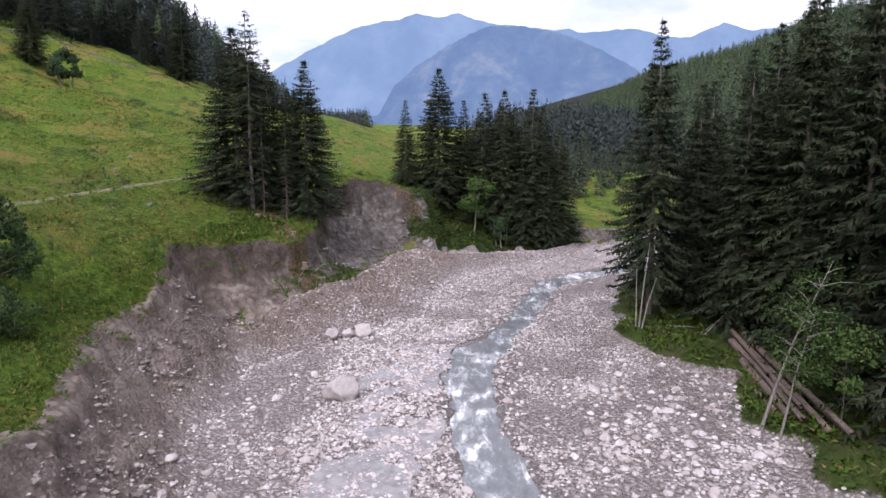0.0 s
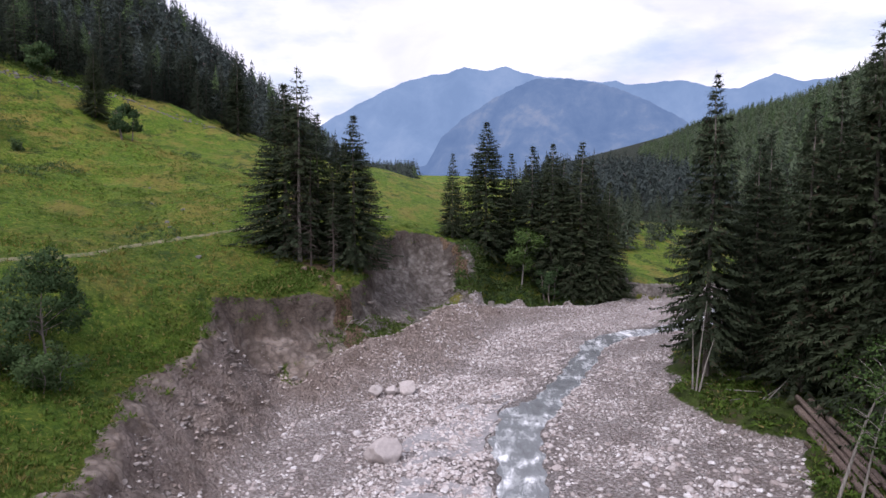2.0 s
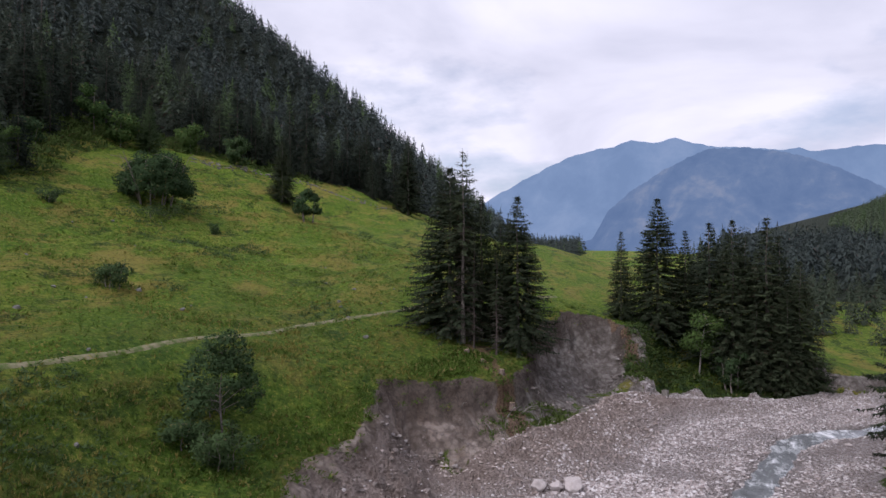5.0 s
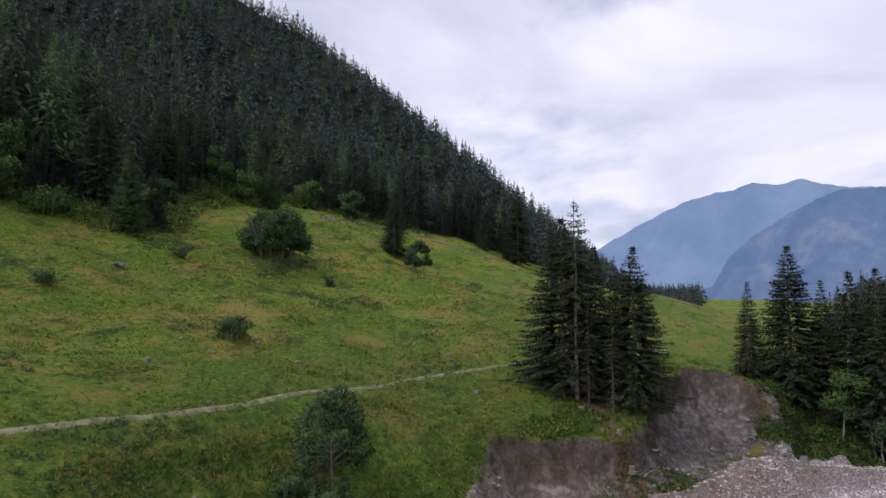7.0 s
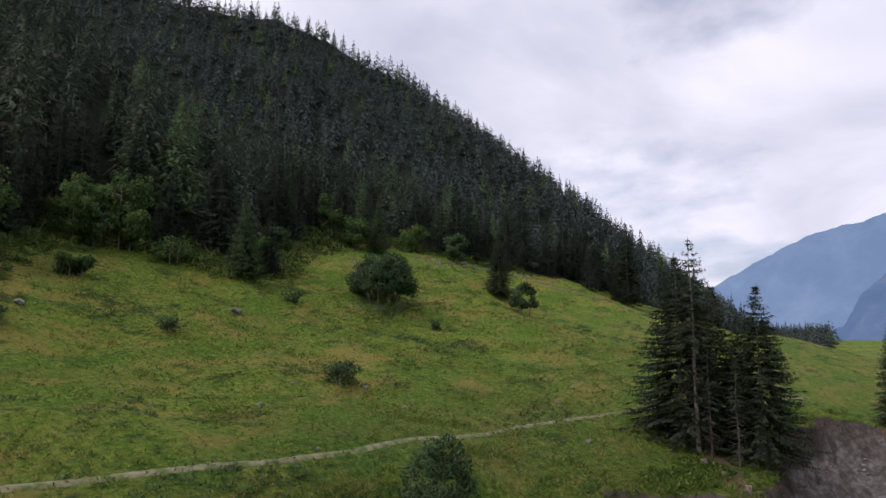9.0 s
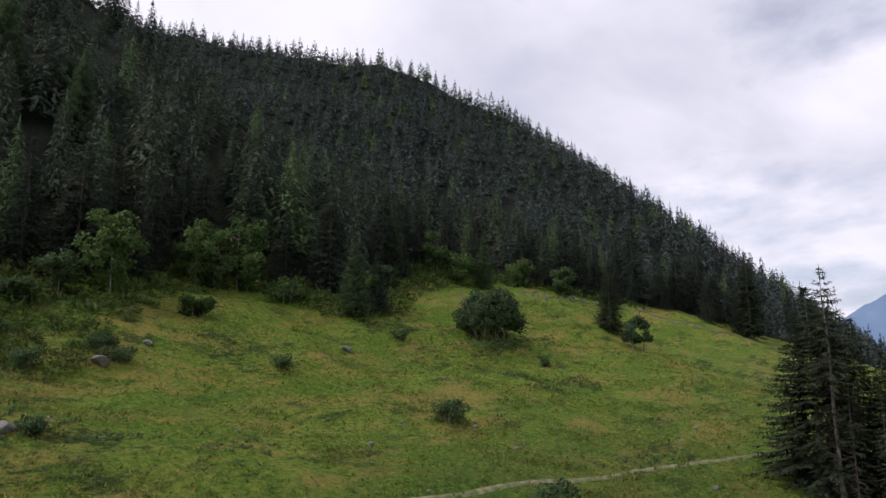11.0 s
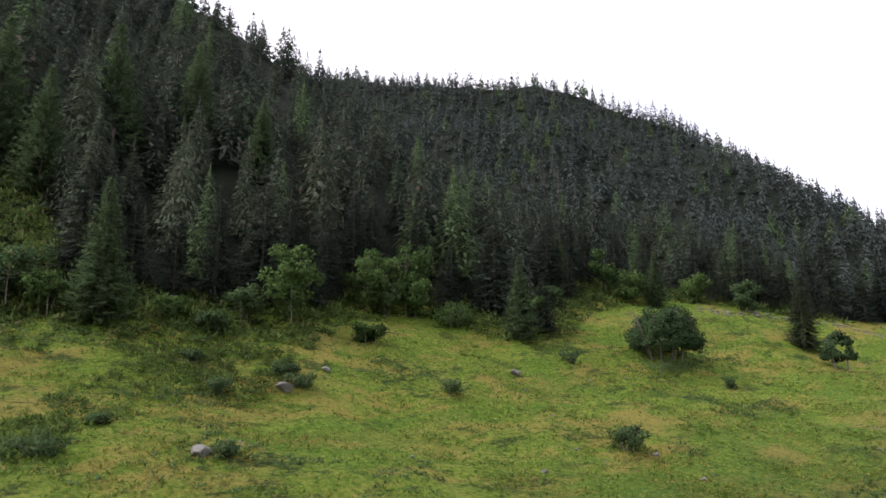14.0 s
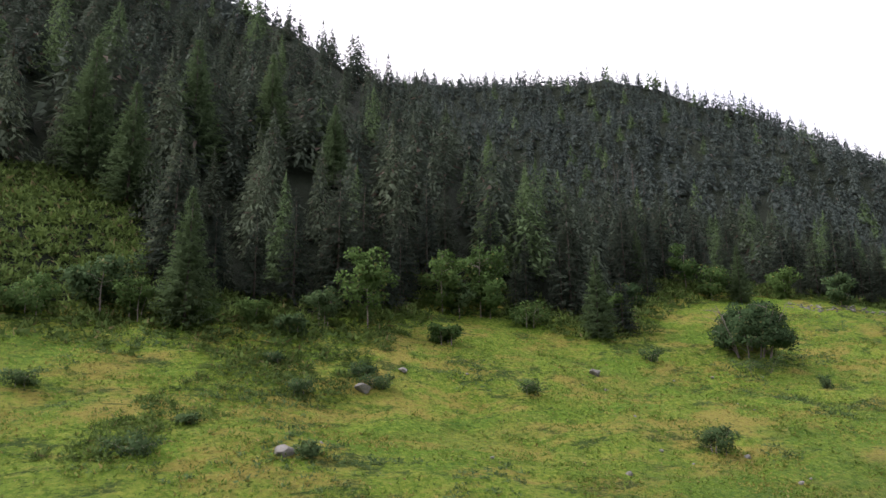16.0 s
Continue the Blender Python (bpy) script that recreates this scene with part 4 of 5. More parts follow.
full_spruce = spruce_kind(11, "dense dark green spruce", 20, 4.9, 0.04, 62, 12, 0.27, 0.64, droop=0.36)
slim_spruce = spruce_kind(12, "slim dark green spruce", 18, 3.5, 0.06, 58, 11, 0.26, 0.60, droop=0.34, ragged=0.35)
tall_spruce = spruce_kind(13, "tall dark spruce with tiered hanging boughs", 26, 5.2, 0.13, 62, 12, 0.26, 0.70, droop=0.36, ragged=0.45)
bare_spruce = spruce_kind(14, "spruce with a long bare grey stem", 19, 3.2, 0.50, 32, 9, 0.26, 0.55, snags=190, droop=0.25, ragged=0.45)
dead_spruce = spruce_kind(15, "thin half-dead spruce, bare lower stem", 12, 1.7, 0.45, 22, 7, 0.24, 0.45, snags=90, ragged=0.5, trunk_r=0.085)
wild_spruce = spruce_kind(16, "dark spruce with ragged boughs to the ground", 24, 5.6, 0.06, 66, 11, 0.29, 0.70, droop=0.46, ragged=0.45)

G_A = "spruces at the torn brink"
bare_spruce(-18.3, 67.0, 18.4, 20, group=G_A)
full_spruce(-20.2, 69.0, 16.4, 140, group=G_A, girth=1.5)
slim_spruce(-17.2, 69.8, 14.0, 200, group=G_A, girth=1.3)
dead_spruce(-17.1, 66.6, 11.5, 170, group=G_A)
dead_spruce(-14.9, 66.4, 10.0, 250, group=G_A)
full_spruce(-13.6, 69.8, 14.8, 300, group=G_A, girth=1.3)
slim_spruce(-15.5, 70.8, 11.5, 15, group=G_A, girth=1.2)
G_B = "spruces below the meadow"
for x, y, h, turn, make, girth in ((-4.8, 89.8, 10.8, 20, slim_spruce, 1.15), (-0.6, 93.7, 16.8, 60, full_spruce, 1.35), (2.7, 95.0, 14.0, 100, slim_spruce, 1.3), (5.4, 93.0, 16.4, 140, slim_spruce, 1.45),
                                   (7.9, 91.8, 17.6, 190, full_spruce, 1.1), (9.4, 93.0, 15.6, 230, slim_spruce, 1.2), (11.5, 91.0, 19.4, 270, slim_spruce, 1.3), (13.0, 92.4, 17.0, 310, slim_spruce, 1.3),
                                   (15.0, 91.2, 15.0, 350, full_spruce, 1.15), (10.2, 89.6, 10.8, 77, full_spruce, 1.25), (13.4, 89.4, 11.8, 121, full_spruce, 1.15)):
    make(x, y, h, turn, group=G_B, girth=girth)
G_R = "spruces along the eastern bank"
for x, y, h, turn, make, girth in ((17.6, 58.2, 24.4, 10, tall_spruce, 0.92), (25.6, 71.0, 17.5, 50, wild_spruce, 0.8), (23.6, 54.6, 21.8, 95, wild_spruce, 0.95), (26.0, 50.4, 27.2, 130, tall_spruce, 1.05),
                                   (26.8, 43.8, 29.4, 175, wild_spruce, 0.95), (27.4, 36.8, 30.4, 215, wild_spruce, 0.95), (22.2, 61.0, 19.5, 260, wild_spruce, 1), (26.6, 57.0, 24.0, 305, tall_spruce, 1), (31.0, 42.0, 33.0, 340, wild_spruce, 1.1),
                                   (31.3, 52.1, 28.4, 25, wild_spruce, 1.05), (30.4, 60.0, 26.0, 65, wild_spruce, 1), (25.0, 66.0, 20.0, 110, wild_spruce, 1), (29.5, 68.0, 21.0, 160, tall_spruce, 1), (28.6, 76.0, 16.0, 205, full_spruce, 1.05),
                                   (35.0, 47.5, 31.0, 250, wild_spruce, 1.1), (32.0, 31.0, 30.0, 300, wild_spruce, 1.05), (36.5, 58.0, 27.0, 345, wild_spruce, 1.1), (33.5, 86.0, 17.0, 30, wild_spruce, 1), (35.0, 74.0, 21.0, 81, wild_spruce, 1)):
    make(x, y, h, turn, group=G_R, girth=girth)
G_M = "lone trees on the meadow"
full_spruce(-66.0, 115.3, 11.3, 44, group=G_M, girth=1.3)
slim_spruce(-59.1, 163.1, 19.5, 80, group=G_M, girth=1.3)


def leafy(seed, name, label, x, y, h, w, turn=0, mat=M_LEAF, bark=M_BARK, group="", sink=0.1, **more):
    wood, crown, soft = broadleaf(seed, h, w, **more)
    ob = base(name, label, "bush" if name == "bush" else "tree", group, pose(x, y, on_ground(x, y, sink), 0, 0, turn))
    part("trunk", mesh_of("wood", *wood, bark, True), ob)
    part("crown", mesh_of("leaves", *crown, mat, normals=soft), ob)
    return ob


leafy(31, "broadleaf_tree", "broad dark maple with many slender stems", -66.8, 82.7, 7.6, 10.2, mat=M_LEAF_DARK, stems=14, leaves=19000, leaf=0.27, low=0.07, trunk_r=0.11, spread=0.85, gaps=0.6, dome=150, group=G_M)
leafy(32, "broadleaf_tree", "small round tree on the open meadow", -59.5, 112.9, 5.9, 5.0, mat=M_LEAF_DARK, stems=3, leaves=4200, leaf=0.28, low=0.14, group=G_M, dome=70)
leafy(33, "broadleaf_tree", "airy young ash tree on the grassy bank", -24.9, 37.9, 7.2, 4.6, mat=M_LEAF_DARK, leaves=7000, leaf=0.15, low=0.16, trunk_r=0.08, gaps=0.4, dome=64, group=G_M)
leafy(34, "bush", "dark shrub below the young ash", -23.7, 36.3, 2.5, 3.0, mat=M_LEAF_DARK, stems=5, leaves=4200, leaf=0.13, low=0.1, trunk_r=0.04)
leafy(35, "bush", "low shrub beside the young ash", -25.9, 36.0, 1.9, 2.6, mat=M_LEAF_DARK, stems=4, leaves=2600, leaf=0.13, low=0.1, trunk_r=0.04)
leafy(39, "bush", "low shrub behind the young ash", -26.6, 39.4, 2.2, 3.2, mat=M_LEAF_DARK, stems=4, leaves=2600, leaf=0.13, low=0.1, trunk_r=0.04)
leafy(36, "bush", "small dark shrub alone on the meadow", -45.4, 51.6, 2.5, 2.7, mat=M_LEAF_DARK, stems=4, leaves=2200, leaf=0.17, low=0.1, trunk_r=0.04)
leafy(37, "broadleaf_tree", "pale young birch among the spruces", 4.0, 89.6, 8.8, 4.6, mat=M_LEAF, bark=M_BIRCH, leaves=3600, leaf=0.22, low=0.3, lean=0.8)
leafy(38, "broadleaf_tree", "grey-green willow below the spruces", 7.4, 88.0, 4.8, 3.0, mat=M_LEAF_DARK, stems=3, leaves=2200, leaf=0.2)
leafy(40, "broadleaf_tree", "thin leaning birch with few leaves", 18.2, 37.7, 13.6, 4.2, mat=M_LEAF, bark=M_BIRCH, leaves=1500, leaf=0.15, low=0.45, trunk_r=0.11, lean=3.2)
leafy(41, "broadleaf_tree", "thin young birch with few leaves", 18.9, 36.9, 10.5, 3.6, mat=M_LEAF, bark=M_BIRCH, leaves=1100, leaf=0.15, low=0.4, trunk_r=0.09, lean=1.4)
leafy(42, "broadleaf_tree", "young rowan under the spruces", 22.4, 37.2, 6.5, 3.6, mat=M_LEAF, leaves=2200, leaf=0.17, low=0.3, trunk_r=0.07)

# edge of the wood: single trees and shrubs in front of the mass
edge_spruce = spruce_kind(18, "dark spruce at the edge of the forest", 18, 4.5, 0.03, 40, 9, 0.38, 0.84, needle=M_FOREST, droop=0.42, ragged=0.35)
edge_spruce_b = spruce_kind(19, "ragged dark spruce at the edge of the forest", 18, 3.9, 0.04, 38, 9, 0.38, 0.82, needle=M_FOREST, droop=0.35, ragged=0.4)
edge_larch = spruce_kind(20, "light green larch at the edge of the forest", 14, 3.5, 0.04, 52, 12, 0.27, 0.60, needle=M_NEEDLE_PALE, droop=0.05, ragged=0.3)
G_E = "trees at the edge of the forest"
LEAFY_EDGE = [(-75.2, 32.5, 10.4, 6.0, M_LEAF), (-83.0, 45.6, 9.6, 5.5, M_LEAF), (-82.4, 47.8, 5.6, 3.6, M_LEAF_DARK), (-83.4, 51.5, 12.5, 6.0, M_LEAF), (-82.6, 52.5, 7.3, 4.2, M_LEAF), (-79.5, 56.4, 3.3, 6.0, M_LEAF),
                                       (-75.9, 27.6, 4.8, 3.6, M_LEAF_DARK), (-78.1, 6.0, 6.2, 5.6, M_LEAF_DARK), (-76.7, 9.2, 4.6, 3.2, M_LEAF), (-75.7, 20.1, 2.9, 2.6, M_LEAF), (-75.1, 15.6, 2.8, 2.4, M_LEAF), (-86.3, 97.8, 6.5, 5.0, M_LEAF),
                                       (-83.8, 112.8, 5.6, 5.0, M_LEAF), (-77.7, 118.6, 7.2, 4.5, M_LEAF_DARK), (-89.5, 95.4, 8.6, 4.0, M_LEAF), (-73.2, 24.0, 2.4, 2.6, M_LEAF_DARK), (-76.8, 0.5, 3.6, 4.6, M_LEAF), (-77.8, -5, 4.2, 5.0, M_LEAF), (-72.0, 40.5, 2.6, 3.0, M_LEAF), (-84, 78, 4.5, 4.0, M_LEAF_DARK), (-79, 70, 3.5, 4.5, M_LEAF)]
re_ = np.random.RandomState(61)
EDGE = FOREST_EDGE[1:20]
for (ax, ay), (bx, by) in zip(EDGE, EDGE[1:]):
    leg = math.hypot(bx - ax, by - ay)
    nx, ny = -(by - ay) / leg, (bx - ax) / leg
    for q in np.arange(1.0, leg, 4.4):
        for deep in (1.5, 5.5):
            x = ax + (bx - ax) * q / leg + nx * (deep + re_.uniform(-1.5, 2.0)) + re_.uniform(-0.8, 0.8)
            y = ay + (by - ay) * q / leg + ny * (deep + re_.uniform(-1.5, 2.0))
            if y < -14 or y > 190 or re_.rand() < 0.22:
                continue
            if (abs(x + 75) < 5 and 10 < y < 17) or inside(np.array(x), np.array(y), GLADE):
                continue
            if deep < 3 and re_.rand() < 0.35:
                continue
            if any((x + 1.5 - q[0]) ** 2 + (y - q[1]) ** 2 < 14 for q in LEAFY_EDGE):
                continue
            make = edge_spruce if re_.rand() < 0.5 else edge_spruce_b
            make(x, y, re_.uniform(9, 18) * (0.75 if deep < 3 else 1.0), re_.uniform(0, 360), group=G_E, girth=re_.uniform(0.8, 1.15))
for x, y, h, turn in ((-75.2, 13.5, 14.2, 10), (-104, 2.7, 21, 80), (-112, 16.8, 22, 140), (-108, 38.6, 14.5, 200), (-90.5, 85.9, 10, 260), (-84.0, 102.0, 10, 320), (-98, 8.0, 17, 33), (-118, 30, 19, 75), (-74.5, 63.9, 11, 120)):
    edge_larch(x, y, h, turn, group=G_E, name="larch")
G_S = "shrubs along the forest edge"
for k, (x, y, h, w, mat) in enumerate(LEAFY_EDGE):
    leafy(100 + k, "broadleaf_tree" if h > 5 else "bush", "light green broad-leaved tree before the dark forest" if h > 5 else "green shrub at the edge of the forest", x, y, h, w, mat=mat, stems=1 if h > 5 else 4, leaves=2600, leaf=0.34 if h > 5 else 0.24, low=0.15, trunk_r=0.10 if h > 5 else 0.05, group=G_S)
for k, (x, y, h, w) in enumerate(((-46.2, 18.0, 0.8, 1.5), (-63.1, 29.0, 1.4, 2.6), (-64.8, 28.2, 1.0, 2.2), (-62.0, 1.3, 1.2, 2.0), (-67.3, 20.8, 1.2, 1.8), (-58.2, 84.5, 2.0, 1.6), (-62.1, 21.6, 1.7, 2.6), (-48.8, 8.4, 0.9, 3.2), (-53.6, 11.9, 0.6, 1.2), (-63.6, 79.5, 1.5, 6.0), (-60.5, 43.8, 1.0, 3.2), (-67.9, 66.6, 1.6, 2.4))):
    leafy(140 + k, "bush", "low dark shrub in the pasture", x, y, h, w, mat=M_LEAF_DARK, stems=4, leaves=1100, leaf=0.16, low=0.05, trunk_r=0.03, group="shrubs dotted over the pasture")

# ---------------------------------------------------------------- the wooded slopes
def forest_conifer(seed, width, sprays, size, droop=0.6, wide=0.2):
    """A spruce or larch one metre tall, hung all round with sprays."""
    r = np.random.RandomState(seed)
    q = np.clip(1 - r.uniform(0, 1, sprays) ** 0.62, 0, 0.98)
    ang = r.uniform(0, 6.28, sprays)
    out = np.stack([np.cos(ang), np.sin(ang), np.zeros(sprays)], 1)
    lobes = 1 + 0.18 * np.sin(ang * 3 + 9 * q + seed) + 0.12 * np.sin(ang * 2 - 14 * q)
    reach = (width * (1 - q) ** 0.85 * r.uniform(0.02, 0.95, sprays) ** 0.55 * lobes)[:, None]
    root = out * reach + np.array([0, 0, 1.0]) * (0.05 + 0.94 * q[:, None] - 0.10 * reach)
    way = unit(out * 0.9 + r.normal(0, 0.35, (sprays, 3)) - np.array([0, 0, 1.0]) * droop * r.uniform(0.3, 1.4, (sprays, 1)))
    ln = size * r.uniform(0.6, 1.4, (sprays, 1)) * (0.40 + 0.60 * (1 - q))[:, None]
    side = np.stack([-np.sin(ang), np.cos(ang), np.zeros(sprays)], 1)
    loose = spikes(root - way * ln * 0.3, root + way * ln * 0.7, unit(side + r.normal(0, 0.5, (sprays, 3))) * ln * wide)
    tip = spikes(np.array([[0, 0, 0.90]]), np.array([[0, 0, 1.04]]), np.array([[0.012, 0.004, 0]]))
    return joined([loose, tip])


def grow(name, label, category, spots, shapes, mat, seed, sink=0.3, up=0.9):
    """Many plants in one mesh: spots are x, y, height, girth rows."""
    r = np.random.RandomState(seed)
    spots = np.asarray(spots, float)
    z = ground_z(spots[:, 0], spots[:, 1]) - sink
    vs, fs, tints, ns, n = [], [], [], [], 0
    pick = r.randint(0, len(shapes), len(spots))
    for k, (v, f) in enumerate(shapes):
        m = np.where(pick == k)[0]
        if not len(m):
            continue
        a = r.uniform(0, 6.28, len(m))
        s = spots[m, 2]
        g = s * spots[m, 3]
        ca, sa = np.cos(a)[:, None], np.sin(a)[:, None]
        x = (v[None, :, 0] * ca - v[None, :, 1] * sa) * g[:, None] + spots[m, 0][:, None]
        y = (v[None, :, 0] * sa + v[None, :, 1] * ca) * g[:, None] + spots[m, 1][:, None]
        zz = v[None, :, 2] * s[:, None] + z[m][:, None]
        vs.append(np.stack([x, y, zz], -1).reshape(-1, 3))
        fs.append((f[None] + (np.arange(len(m)) * len(v))[:, None, None]).reshape(-1, 3) + n)
        o = outward(v, up)
        ns.append(np.stack([o[None, :, 0] * ca - o[None, :, 1] * sa, o[None, :, 0] * sa + o[None, :, 1] * ca, np.repeat(o[None, :, 2], len(m), 0)], -1).reshape(-1, 3))
        tints.append(np.repeat(r.uniform(0, 1, len(m)) ** 1.3, len(v)))
        n += len(m) * len(v)
    ob = new(name, mesh_of(name, np.concatenate(vs), np.concatenate(fs), mat, False, {"tint": np.concatenate(tints)}, unit(np.concatenate(ns) + r.normal(0, 0.2, (n, 3)))))
    return tagged(ob, label, category, kind="stuff")


rf = np.random.RandomState(21)
close_shapes = [forest_conifer(60 + k, 0.19 + 0.018 * k, 1300, 0.062, 0.5 + 0.08 * k, 0.21) for k in range(6)]
near_shapes = [forest_conifer(k, 0.19 + 0.018 * k, 480, 0.092, 0.7, 0.23) for k in range(6)]
mid_shapes = [forest_conifer(20 + k, 0.20 + 0.020 * k, 150, 0.15, 0.7 + 0.1 * (k % 4), 0.26) for k in range(8)]


def wood_spots(count, box, keep, low, high):
    x = rf.uniform(box[0], box[1], count)
    y = rf.uniform(box[2], box[3], count)
    ok = keep(x, y)
    x, y = x[ok], y[ok]
    return np.stack([x, y, (low + (high - low) * rf.uniform(0, 1, len(x))) * (1 + 0.25 * grain(x, y, 21.0, 2, 15)), rf.uniform(0.75, 1.3, len(x))], 1)


def spread_out(spots, gap):
    """Drop plants that stand too close to an earlier one."""
    cells, keep = {}, []
    for i, (x, y, h, g) in enumerate(spots):
        key = (int(x // gap), int(y // gap))
        if any((x - spots[j][0]) ** 2 + (y - spots[j][1]) ** 2 < gap * gap for a in (-1, 0, 1) for b in (-1, 0, 1) for j in cells.get((key[0] + a, key[1] + b), ())):
            continue
        cells.setdefault(key, []).append(i)
        keep.append(i)
    return spots[keep]


def eye_distance(x, y):
    return np.hypot(x + 3, y - 4)


edge_line = FOREST_EDGE[:-2]
near_spots = spread_out(wood_spots(14000, (-200, 30, -60, 330), lambda x, y: in_forest(x, y) & ~inside(x, y, GLADE) & (line_distance(x, y, edge_line)[0] > 7) & (eye_distance(x, y) < 185), 9, 20), 4.7)
pale = rf.rand(len(near_spots)) < 0.13
away = eye_distance(near_spots[:, 0], near_spots[:, 1])
near_spots[:, 2] *= np.interp(away, [110, 185], [1.0, 0.68])
close = away < 104
grow("forest", "dense dark spruce forest rising from the meadow's edge", "forest", near_spots[~pale & close], close_shapes, M_FOREST, 4)
grow("forest", "dense dark spruce forest on the steep valley side", "forest", near_spots[~pale & ~close], near_shapes, M_FOREST, 5)
grow("larches", "light green larches scattered through the forest", "forest", near_spots[pale], close_shapes, M_NEEDLE_PALE, 8)
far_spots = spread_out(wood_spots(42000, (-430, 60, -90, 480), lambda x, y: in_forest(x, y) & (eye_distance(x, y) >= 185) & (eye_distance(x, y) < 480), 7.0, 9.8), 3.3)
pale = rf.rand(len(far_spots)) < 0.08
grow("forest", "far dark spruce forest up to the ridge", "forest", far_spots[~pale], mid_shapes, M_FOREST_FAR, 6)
grow("larches", "far light green larches on the slope", "forest", far_spots[pale], mid_shapes, M_NEEDLE_PALE, 9)
valley_spots = spread_out(wood_spots(6000, (-10, 190, 122, 700), lambda x, y: (x > 8 + 0.10 * (y - 178)) & (ground_parts(x, y)[1] < 0.3) & (x < 66 + 0.17 * (y - 178)), 9, 16), 5.0)
front = valley_spots[:, 1] < 210
valley_spots[front, 2] *= 0.62
grow("forest", "dark conifers beyond the little meadow", "forest", valley_spots[front], near_shapes, M_FOREST, 13)
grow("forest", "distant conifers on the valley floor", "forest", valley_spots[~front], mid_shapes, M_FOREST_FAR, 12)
east_spots = spread_out(wood_spots(15000, (30, 330, 150, 1000), lambda x, y: (x > 36 + 0.17 * y) & (x < 150 + 0.24 * y), 7, 13), 5.0)
pale = rf.rand(len(east_spots)) < 0.3
grow("forest", "far mixed forest on the eastern valley side", "forest", east_spots[~pale], mid_shapes, M_MIXED, 7)
grow("larches", "far light larches on the eastern valley side", "forest", east_spots[pale], mid_shapes, M_NEEDLE_PALE, 10)


# ---------------------------------------------------------------- grass, herbs and bracken
tufts = [leaf_mound(k, 7, 0.7, 0.75, 0.20) for k in range(6)]
clumps = [leaf_mound(30 + k, 18, 0.9, 0.62, 0.20) for k in range(6)]


def sward(count, seed, box, low, high, keep):
    r = np.random.RandomState(seed)
    x, y = r.uniform(box[0], box[1], count), r.uniform(box[2], box[3], count)
    g = ground_parts(x, y)
    ok = keep(x, y, g, r.rand(count)) & ~in_forest(x, y)
    return np.stack([x, y, r.uniform(low, high, count), r.uniform(0.8, 1.5, count)], 1)[ok]


def green(g):
    return (g[1] < 0.35) & (g[2] < 0.3)


grow("grass", "short green pasture grass in tussocks", "grass", sward(40000, 81, (-78, -17, -10, 105), 0.10, 0.30, lambda x, y, g, u: green(g) & (u < 0.5 + 0.6 * rolling(x, y, 11.0, 4))), tufts, M_HERB, 81, 0.02, 1.8)
grow("dry_grass", "straw-coloured dry grass in patches", "grass", sward(36000, 82, (-78, -17, -10, 110), 0.10, 0.28, lambda x, y, g, u: green(g) & (u < 1.3 * rolling(x + 50, y, 15.0, 4))), tufts, M_STRAW, 82, 0.02, 1.8)
grow("herbs", "dark green weeds and rushes in clumps", "herbs", sward(17000, 83, (-78, -17, -10, 110), 0.18, 0.45, lambda x, y, g, u: green(g) & (u < 0.9 * rolling(x - 90, y + 40, 8.0, 4) - 0.15)), clumps, M_HERB, 83, 0.02, 1.8)
brink_d = lambda x, y: brink_distance(x, y)


def blades(seed, count):
    """A tuft of upright grass blades, one metre tall."""
    r = np.random.RandomState(seed)
    a = r.uniform(0, 6.28, count)
    out = np.stack([np.cos(a), np.sin(a), np.zeros(count)], 1)
    root = out * r.uniform(0, 0.45, (count, 1))
    tip = root + out * r.uniform(0.1, 0.7, (count, 1)) + np.array([0, 0, 1.0]) * r.uniform(0.5, 1.0, (count, 1))
    return spikes(root, tip, np.stack([-out[:, 1], out[:, 0], 0 * a], 1) * 0.09)


tall_tufts = [blades(400 + k, 11) for k in range(6)]
grow("grass", "long green grass on the near bank", "grass", sward(8000, 94, (-30, -16, 22, 50), 0.16, 0.38, lambda x, y, g, u: green(g) & (u < 0.35 + 0.9 * grain(x, y, 3.0, 2, 37))), tall_tufts, M_HERB, 94, 0.03, 1.6)
grow("dry_grass", "long straw-coloured grass on the near bank", "grass", sward(6000, 95, (-31, -16, 22, 58), 0.16, 0.38, lambda x, y, g, u: green(g) & (u < 0.10 + 0.9 * grain(x, y, 4.0, 2, 38))), tall_tufts, M_STRAW, 95, 0.03, 1.6)
grow("herbs", "tall grass and weeds along the torn brink", "herbs", sward(8000, 84, (-30, -9, 24, 92), 0.15, 0.45, lambda x, y, g, u: (brink_d(x, y) > -0.3) & (brink_d(x, y) < 4.5) & (u < 0.7 - 0.15 * brink_d(x, y))), clumps, M_HERB, 84, 0.03, 1.8)
grow("herbs", "low green growth under the eastern trees", "herbs", sward(7000, 85, (13, 34, 28, 84), 0.2, 0.6, lambda x, y, g, u: (g[3] > 0.6) & (u < 0.45 + 0.7 * rolling(x, y, 8.0, 4))), clumps, M_HERB, 85, 0.03, 1.8)
grow("herbs", "brambles and saplings below the spruces", "herbs", sward(5000, 86, (-4, 18, 84, 96), 0.2, 0.5, lambda x, y, g, u: (g[1] < 0.4) & (u < 0.5 + 0.6 * grain(x, y, 3.0, 2, 16))), clumps, M_LEAF_DARK, 86, 0.03, 1.8)

grow("herbs", "green brush and grass on the bank below the spruces", "herbs", sward(3600, 89, (-4, 18, 82.5, 91), 0.2, 0.55, lambda x, y, g, u: (g[1] < 0.9) & (u < 0.75)), clumps, M_FERN, 89, 0.03, 1.4)

